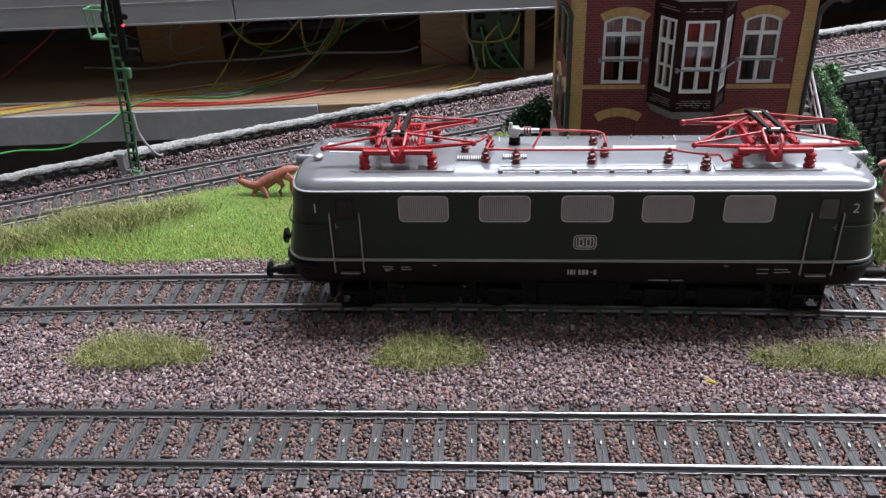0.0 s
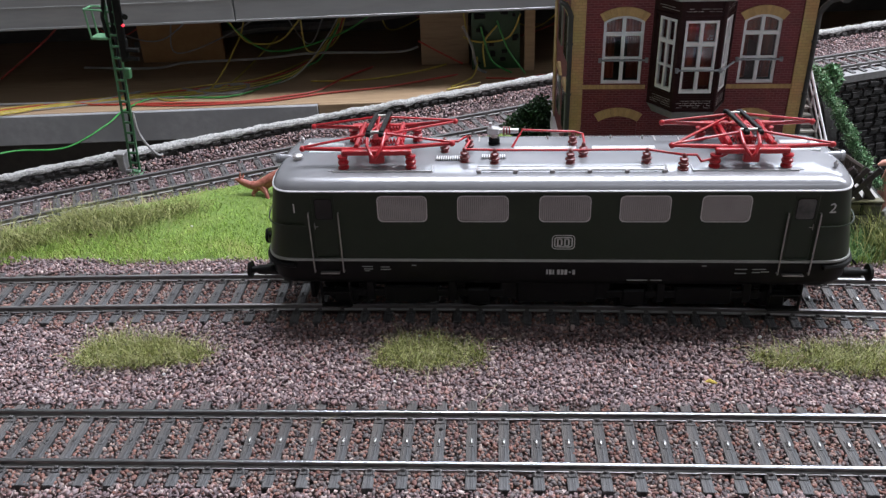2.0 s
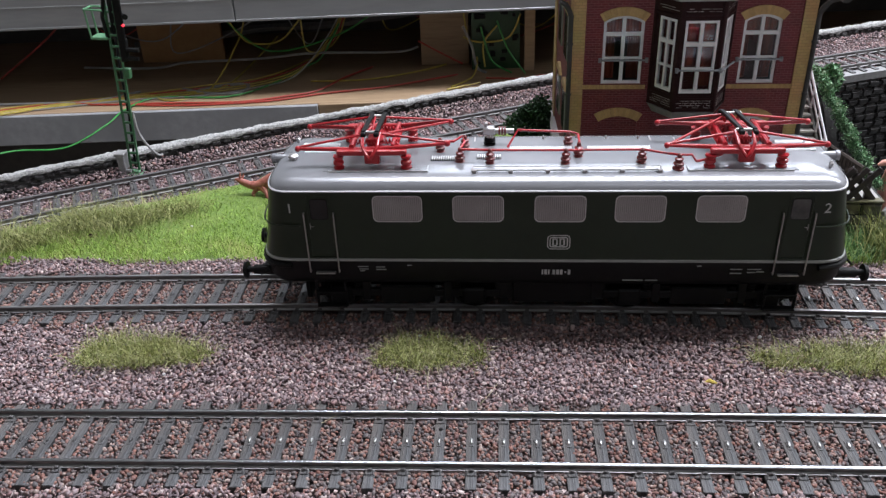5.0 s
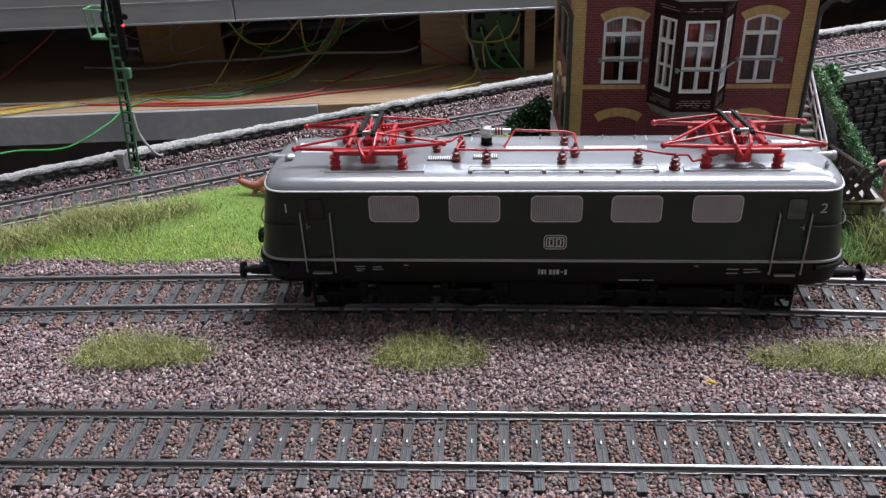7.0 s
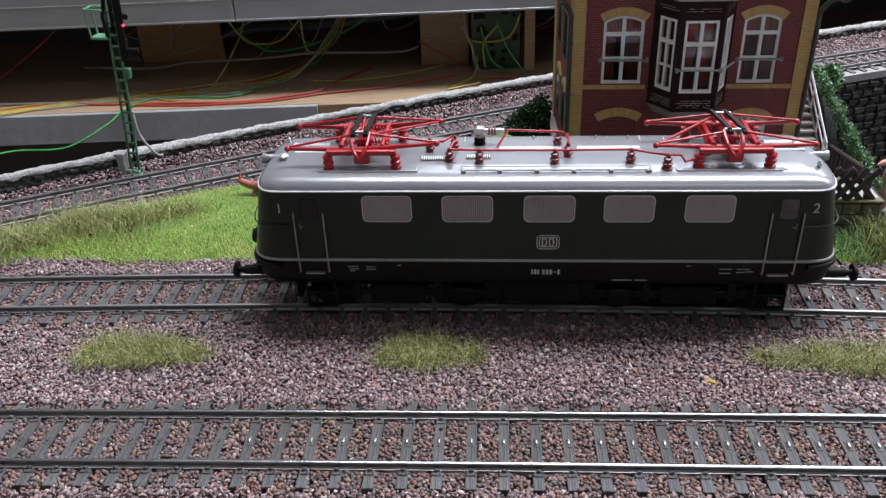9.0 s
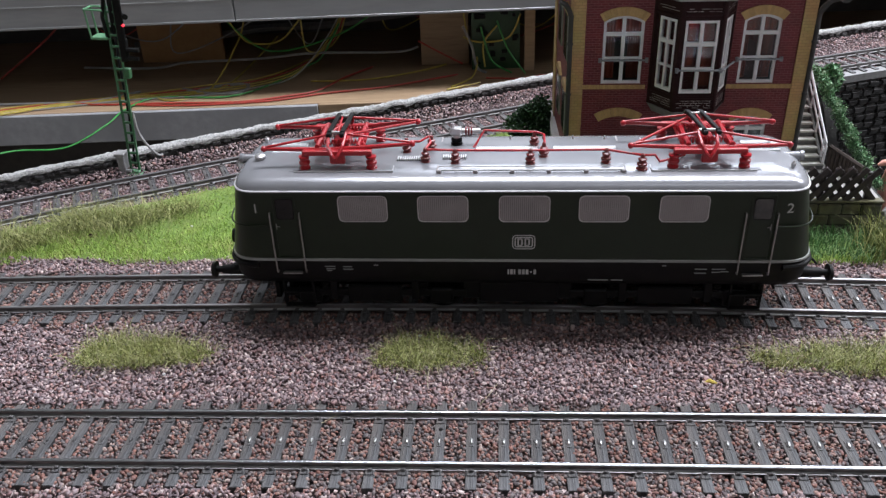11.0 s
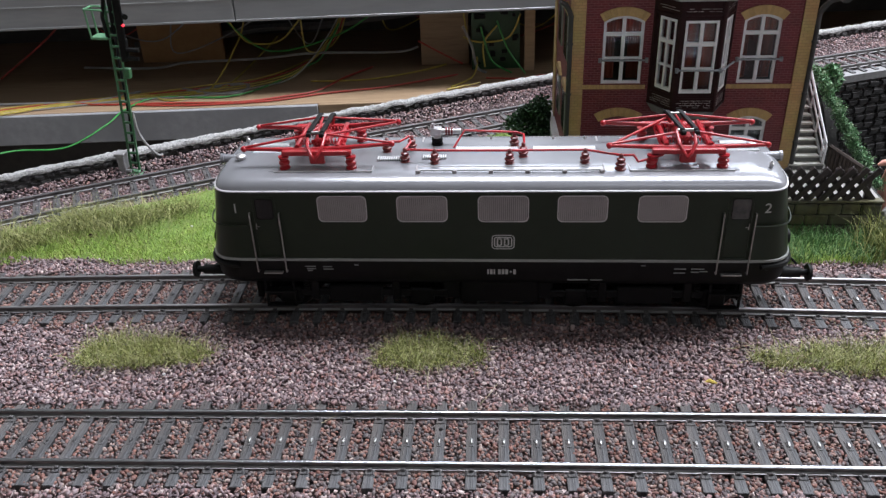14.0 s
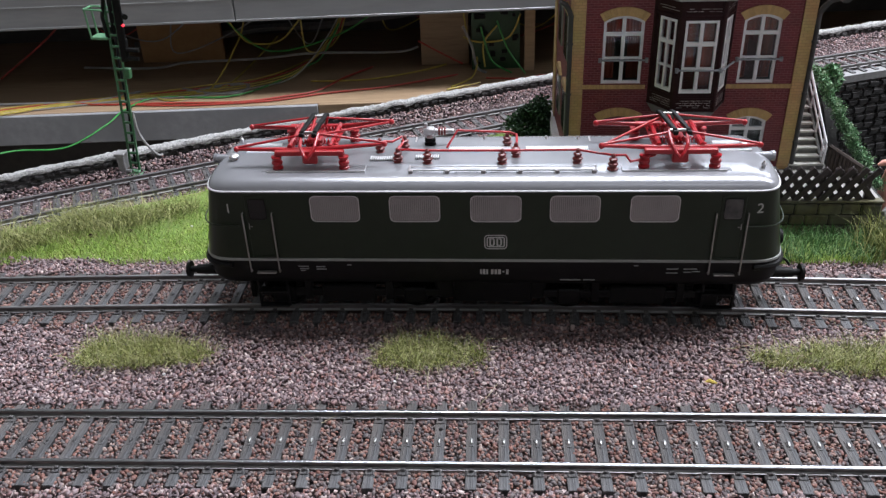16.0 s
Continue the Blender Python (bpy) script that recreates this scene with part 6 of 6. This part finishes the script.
def build_small_things():
    bm = bmesh.new()
    limb(bm, [(-99.6, 69.6, 5.0), (-98.4, 69.8, 4.6), (-96.8, 70, 3.6), (-94.4, 70, 2.4), (-91.6, 70, 1.8), (-88.6, 70, 2.6), (-85.4, 70.2, 4.6), (-82.4, 70.6, 6.4), (-79.4, 71, 7.6), (-76.8, 71.4, 8.2), (-74.6, 72, 8.4), (-71.6, 73, 8.4)], [0.3, 0.9, 1.3, 1.45, 2.0, 2.5, 2.5, 2.1, 2.3, 1.9, 0.8, 0.3])
    limb(bm, [(-88.8, 68.6, 1.8), (-87.2, 67.2, 0.4), (-86.6, 66.2, -1.2), (-86.2, 65.6, -3.0)], [1.5, 0.95, 0.7, 0.6], 8)
    limb(bm, [(-91.4, 69.0, 1.2), (-92.8, 68.2, -0.8), (-92.0, 67.4, -2.9)], [1.3, 0.8, 0.6], 8)
    limb(bm, [(-79.2, 69.6, 6.6), (-76.8, 69.0, 4.6), (-77.4, 68.6, 1.6), (-76.2, 68.0, -2.9)], [1.9, 1.3, 0.75, 0.6], 8)
    limb(bm, [(-82.4, 69.8, 4.6), (-80.6, 68.6, 2.6), (-82.0, 68.0, 0.4), (-81.4, 67.6, -2.9)], [1.6, 1.0, 0.7, 0.55], 8)
    limb(bm, [(-97.6, 69.6, 5.4), (-97.2, 69.8, 6.8), (-97.4, 70, 7.8)], [0.5, 0.4, 0.12], 6)
    limb(bm, [(-97.0, 70.8, 5.0), (-96.2, 71.4, 6.6)], [0.5, 0.15], 6)
    ob = part("animal_figurine", bm, M_ANIMAL, smooth=True)
    tagged(ob, "reddish-brown plastic animal figurine crouching on the grass", "figurine")
    bm = bmesh.new()
    rr = random.Random(2)
    bmesh.ops.create_icosphere(bm, subdivisions=3, radius=1)
    for v in bm.verts:
        v.co = Vector((v.co.x * 6.5, v.co.y * 5, v.co.z * 8.5)) * (1 + 0.25 * noise.noise(v.co * 1.8) + 0.1 * noise.noise(v.co * 5)) + Vector((137.5, 40, 1.5))
    tagged(part("rock", bm, M_ROCK), "rough grey rock at the end of the fence", "rock")
    bm = bmesh.new()
    limb(bm, [(140.5, 60, 15.0), (137.2, 59.6, 15.2), (135.6, 59.4, 14.4)], [1.3, 1.1, 0.5])
    limb(bm, [(140.5, 60, -74), (140.5, 60, 8), (141.0, 60, 12.5), (141.2, 60, 14.2)], [2.2, 2.4, 1.9, 1.2])
    tagged(part("figurine", bm, M_PINK, smooth=True), "small pink plastic figurine beyond the fence", "figurine")
    bm = bmesh.new()
    p = Vector((58.9, -41.6, -2.15))
    limb(bm, [p + Vector((-1.6, 0, 0)), p + Vector((-0.4, 0.5, 0.35)), p + Vector((1.5, -0.3, 0.1))], [0.25, 0.6, 0.3], 7)
    tagged(part("yellow_crumb", bm, material("yellow_foam", (0.55, 0.42, 0.08), rough=0.8, grain=0.6, bump=0.5)), "small yellow foam crumb lying in the ballast", "debris")

    for pts in ([(-1.2, -52.3, -1.8), (1.0, -50.0, -0.6), (3.4, -46.5, 0.6)], [(-15.0, -45.6, -2.2), (-15.3, -42.5, -1.2), (-15.0, -39.4, -0.4)], [(-41.0, -61.4, -1.4), (-38.0, -59.4, -0.6), (-35.0, -57.4, 0.2)], [(-9.5, -53.5, -2.0), (-7.5, -49.5, -0.8)], [(-48, -36, -2.2), (-50.5, -34, -1.2), (-52.5, -31.5, -0.8)]):
        bm = bmesh.new()
        tube(bm, curve_points(pts, 4), 0.09, 5)
        tagged(part("straw_stalk", bm, M_STRAW), "single pale dry stalk lying on the ballast", "stalk", "loose stalks")
    for x, y, s in ((-130.0, 38.1, 1.0), (-143.1, 34.3, 1.2)):
        bm = lump(random.Random(int(-x)), s * 1.4, s, s)
        bmesh.ops.translate(bm, vec=(x, y, -0.6), verts=bm.verts)
        tagged(part("dark_pebble", bm, M_BAY), "small dark pebble lying in the grass", "stone", "dark pebbles")
    for x, y, s in ((-108.3, 41.6, 0.5), (76.5, -21.5, 0.7), (-19.2, -22.5, 0.6), (-24, -43.5, 0.55), (-88, -42, 0.6), (39, -44, 0.6)):
        bm = lump(random.Random(int(x)), s * 1.7, s, s * 1.3)
        bmesh.ops.translate(bm, vec=(x, y, -1.8 if y < 0 else -0.7), verts=bm.verts)
        tagged(part("white_chip", bm, M_FRAME), "tiny white stone chip in the ballast", "stone", "white chips")


build_small_things()


# ---- behind the layout: the neighbouring baseboards, wiring and the room ----
M_GREY_PAINT = material("grey_painted_edge", (0.27, 0.275, 0.29), (0.33, 0.335, 0.35), rough=0.8, grain=6, stain=(0.25, 0.255, 0.27), spec=0.2)
M_PLY = material("pale_plywood", (0.34, 0.24, 0.145), (0.25, 0.17, 0.10), rough=0.7, grain=6, bump=0.15, stretch=(0.25, 2, 2), stain=(0.30, 0.215, 0.135))
M_ALU = material("grey_metal_profile", (0.34, 0.35, 0.36), (0.29, 0.30, 0.31), rough=0.38, metal=0.5, grain=5, stretch=(0.15, 1, 1))
# Near-black colour that stands in for the shade between the two levels.
M_SHADE_BOARD = material("shade_dark_board", (0.03, 0.027, 0.025), (0.045, 0.04, 0.036), rough=0.8, grain=8)
M_PCB = material("green_circuit_board", (0.014, 0.055, 0.016), (0.01, 0.04, 0.012), rough=0.45, grain=4)
M_ORANGE_PLY = material("orange_brown_board", (0.30, 0.16, 0.06), (0.24, 0.125, 0.045), rough=0.7, grain=8)
M_WALL = material("room_wall_paint", (0.45, 0.44, 0.42), (0.41, 0.40, 0.38), rough=0.85, grain=20)
M_FLOOR = material("room_floor", (0.10, 0.085, 0.07), (0.13, 0.11, 0.09), rough=0.7, grain=30)
M_CEIL = material("room_ceiling_paint", (0.75, 0.75, 0.73), (0.72, 0.72, 0.70), rough=0.9, grain=20)
WIRES = {"yellow": material("yellow_cable", (0.46, 0.36, 0.06), rough=0.4, grain=5), "red": material("red_cable", (0.40, 0.045, 0.03), rough=0.4, grain=5), "green": material("green_cable", (0.05, 0.30, 0.06), rough=0.4, grain=5), "white": material("white_cable", (0.27, 0.27, 0.265), rough=0.4, grain=5), "grey": material("grey_cable", (0.10, 0.10, 0.10), rough=0.5, grain=5)}
LEAN = 4.72


def build_boards():
    low = thing("lower_baseboard", -342, 300, -73, LEAN, label="plywood baseboard with grey painted edge under the upper level", category="baseboard")
    bm = bmesh.new()
    box(bm, -300, 900, 1.5, 190, 0.3, 19, 0.3)
    part("plywood_top", bm, M_PLY, low, "pale plywood surface")
    bm = bmesh.new()
    box(bm, -300, 219, -2.0, 1.6, -2.5, 18.6, 0.5)
    part("grey_edge", bm, M_GREY_PAINT, low, "grey painted board edge")
    bm = bmesh.new()
    box(bm, 219.4, 900, -1.0, 1.6, -2.0, 18.8, 0.4)
    part("raw_edge", bm, M_PLY, low, "raw plywood edge")
    up = thing("upper_baseboard", -336, 319, 0.1, 5.2, label="upper layout level with grey metal front profile", category="baseboard")
    for a, b in ((-300, 160.0), (160.4, 640)):
        bm = bmesh.new()
        box(bm, a, b, -3, 1, 0, 34, 0.5)
        box(bm, a, b, -3.3, 0, -0.3, 1.4, 0.3)
        box(bm, a, b, -3.3, 0, 14.0, 15.0, 0.2)
        part("front_profile", bm, M_ALU, up, "grey metal front profile")
    # Unseen board body, added so that the space below stays dark.
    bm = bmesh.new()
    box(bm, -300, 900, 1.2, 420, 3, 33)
    part("board", bm, M_SHADE_BOARD, up)
    # Added dark sheet where only deep shade shows between the boards.
    back = thing("void_shade_panel", -342, 300, -73, LEAN, label="added dark panel standing in for the deep shade between the boards", category="panel")
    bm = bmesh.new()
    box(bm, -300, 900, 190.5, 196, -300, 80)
    part("panel", bm, M_SHADE_BOARD, back)
    # uprights between the levels
    for name, x0, x1, y, z0, z1, mat, label in (
            ("wooden_upright", -59.5, -23, 407, -54, 5, M_PLY, "pale wooden support board between the levels"),
            ("wooden_post", 19, 26.5, 388, -54, 5, M_PLY, "narrow pale wooden post between the levels"),
            ("circuit_board", -20, 16, 392, -54, -6, M_PCB, "green circuit board with wires standing under the level"),
            ("brown_panel", -287, -221, 424, -54, -14, M_ORANGE_PLY, "orange-brown board standing in the dark")):
        t = thing(name, (x0 + x1) / 2, y, z0, LEAN, label=label, category=name.replace("_", " "))
        bm = bmesh.new()
        h = (x1 - x0) / 2
        box(bm, -h, h, -2.5 if name != "circuit_board" else -0.8, 2.5 if name != "circuit_board" else 0.8, 0, z1 - z0, 0.3)
        part("board", bm, mat, t)
        if name == "circuit_board":
            rr = random.Random(3)
            for _ in range(16):
                bm = bmesh.new()
                x, z = rr.uniform(-h + 3, h - 3), rr.uniform(4, 44)
                box(bm, x - rr.uniform(1, 2.5), x + rr.uniform(1, 2.5), -3, -0.6, z, z + rr.uniform(1.5, 4), 0.2)
                part("chip", bm, M_BLACK, t)


def cable(kind, pts, r=0.75):
    bm = bmesh.new()
    tube(bm, curve_points(pts, 9), r * 0.95, 6)
    tagged(part("cable", bm, WIRES[kind], smooth=True), kind + " insulated wire lying under the upper level", "cable", "wiring under the level")


def build_cables():
    for pts in ([(-380, 270, -52), (-325, 313, -53), (-292, 324, -53), (-236, 340, -53), (-202, 351, -53), (-194, 398, -52), (-180, 440, -40)],
                [(-360, 285, -52), (-310, 316, -53), (-274, 329, -53), (-252, 337, -53), (-231, 326, -53), (-209, 345, -53), (-196, 395, -27), (-190, 400, 0)],
                [(-138, 364, -53), (-96, 367, -53), (-60, 385, -53), (-40, 398, -52)],
                [(-33, 348, -53), (-19, 370, -53), (-16, 390, -45), (-22, 390, -32), (-26, 392, -10)],
                [(-36, 342, -53), (-13, 357, -53)],
                [(-205, 395, -12), (-196, 395, -27), (-186, 395, -33), (-164, 395, -30), (-140, 398, -5)],
                [(-26, 386, -28), (-14, 386, -32), (7, 386, -29), (16, 386, -12)],
                [(-10, 384, -50), (-11, 386, -33), (-1, 386, -20)],
                [(-148, 395, 0), (-147, 395, -35), (-139, 395, -41)]):
        cable("yellow", pts, 0.7)
    for dy, kind in ((0, "yellow"), (3, "yellow"), (6, "red"), (-3, "white"), (9, "yellow")):
        cable(kind, [(-390, 276 + dy, -52), (-340, 305 + dy, -53), (-300, 318 + dy, -53), (-258, 331 + dy, -53), (-214, 340 + dy * 2, -53), (-178, 356 + dy * 2, -53), (-150, 378 + dy * 3, -50), (-128, 400 + dy * 3, -30 - dy), (-112, 410, 0)], 0.6)
    for pts in ([(-300, 322, -53), (-277, 318, -53), (-229, 320, -53), (-181, 321, -53), (-151, 331, -53), (-129, 343, -53), (-114, 370, -52.5), (-96, 394, -52)],
                [(-262, 322, -53), (-252, 317, -53), (-215, 315, -53), (-161, 322, -53), (-120, 338, -53), (-80, 350, -53), (-30, 376, -53)],
                [(-9, 367, -53), (16, 365, -53), (32, 372, -53), (60, 380, -53)],
                [(-385, 378, -53), (-362, 395, -36), (-339, 395, -19), (-320, 400, 0)],
                [(-60, 392, -32), (-44, 392, -41), (-27, 392, -50)]):
        cable("red", pts, 0.75)
    for pts in ([(-330, 244, -62), (-314, 262, -64), (-285, 272, -66), (-264, 290, -58), (-256, 308, -53), (-242, 332, -53), (-192, 332, -53), (-166, 359, -53), (-149, 396, -52), (-135, 395, -44), (-120, 400, -20)],
                [(-1, 384, -16), (7, 384, -37), (20, 376, -53)],
                [(-206, 395, -15), (-174, 395, -39), (-120, 395, -27), (-84, 395, -5)],
                [(-13, 384, -20), (-5, 384, -45), (10, 378, -53)]):
        cable("green", pts, 0.7)
    for pts in ([(-380, 318, -53), (-353, 320, -53), (-312, 322, -53), (-288, 324, -53), (-260, 345, -53)],
                [(-217, 346, -53), (-200, 358, -53), (-183, 357, -53), (-186, 340, -53), (-207, 340, -53), (-230, 350, -53)],
                [(-330, 405, -53), (-270, 398, -52), (-242, 395, -47), (-188, 395, -45), (-139, 395, -41), (-78, 395, -41), (-61, 398, -38)],
                [(-26, 386, -20), (-20, 386, -34), (-16, 384, -50), (-9, 380, -53)]):
        cable("white", pts, 1.1)
    cable("grey", [(-300, 440, -46), (-240, 438, -40), (-190, 436, -32), (-140, 434, -30), (-100, 430, -24), (-60, 440, -22)], 3.4)
    rr = random.Random(31)
    for k in range(12):
        x = rr.uniform(-330, 10)
        kind = rr.choice(["yellow", "green", "white", "red"])
        y = rr.uniform(400, 460)
        cable(kind, [(x, y, 2), (x + rr.uniform(-10, 10), y, -15), (x + rr.uniform(5, 40), y, rr.uniform(-45, -25)), (x + rr.uniform(40, 80), y, rr.uniform(-40, -10)), (x + rr.uniform(60, 110), y, 2)], 0.6)


def build_room():
    def slab(name, x0, x1, y0, y1, z0, z1, mat, label, cat):
        bm = bmesh.new()
        box(bm, x0, x1, y0, y1, z0, z1)
        tagged(part(name, bm, mat), label, cat, "", "structure")
    x0, x1, y0, y1 = -1500, 2250, -1650, 2650
    slab("floor", x0, x1, y0, y1, -960, -900, M_FLOOR, "dark floor of the hobby room", "floor")
    slab("ceiling", x0, x1, y0, y1, 1600, 1660, M_CEIL, "white painted ceiling", "ceiling")
    slab("wall_north", x0, x1, y1, y1 + 60, -900, 1600, M_WALL, "off-white painted room wall", "wall")
    slab("wall_south", x0, x1, y0 - 60, y0, -900, 1600, M_WALL, "off-white painted room wall", "wall")
    slab("wall_west", x0 - 60, x0, y0, y1, -900, 1600, M_WALL, "off-white painted room wall", "wall")
    slab("wall_east", x1, x1 + 60, y0, y1, -900, 1600, M_WALL, "off-white painted room wall", "wall")
    bench = thing("table_frame", 0, 0, -900, label="plain wooden frame carrying the layout boards", category="table frame")
    for x, y, top in ((-380, -150, -14), (390, -150, -14), (390, 30, -14), (-380, 10, -14), (-560, 330, -74), (480, 400, -74), (-590, 480, -74), (470, 560, -74)):
        bm = bmesh.new()
        box(bm, x - 22, x + 22, y - 22, y + 22, 0, 900 + top, 2)
        part("leg", bm, M_PLY, bench)
    # The housing at y -1150 is made up to go with the fill lamp.
    for x, y, z, w, d in ((920, 300, 1335, 2400, 200), (850, -1150, 1600, 1300, 230), (850, 1900, 1600, 2200, 470)):
        t = thing("ceiling_light", x, y, z, label="long white unseen luminaire; the one in front only adds fill", category="lamp", group="ceiling luminaires")
        bm = bmesh.new()
        ring_frame(bm, [(-w / 2 - 20, -42), (-w / 2 - 20, 0), (w / 2 + 20, 0), (w / 2 + 20, -42)], [(-w / 2 - 4, -42), (-w / 2 - 4, 0), (w / 2 + 4, 0), (w / 2 + 4, -42)], -d, -d + 8)
        box(bm, -w / 2 - 20, w / 2 + 20, -d, d, -30, -1)
        part("housing", bm, M_CEIL, t)
        for u in (-w * 0.4, w * 0.4) if z < 1600 else ():
            bm = bmesh.new()
            rod(bm, (u, 0, -2), (u, 0, 1601 - z), 3)
            part("suspension_rod", bm, M_ALU, t)


build_boards()
build_cables()
build_room()


# ---- movement ----
def motions():
    rows = [(0, 24.65), (0.5, 24.04), (1, 22.43), (1.5, 20.45), (2, 18.77), (2.5, 18.08), (3, 17.62), (3.5, 17.57), (4, 17.54), (6.5, 16.93), (7, 16.5), (7.5, 16.01), (8, 15.47), (8.5, 15.01), (9, 14.55), (9.5, 13.0), (11.5, 6.0), (12, 4.3), (12.5, 3.61), (13, 3.07), (13.5, 2.57), (14, 2.06), (14.5, 1.6), (15, 1.13), (15.5, 0.67), (16, 0.0)]
    walk(LOCO, [(t, pose(x * (0.976 + 0.0004 * x) * MM, 0, 0)) for t, x in rows])


motions()
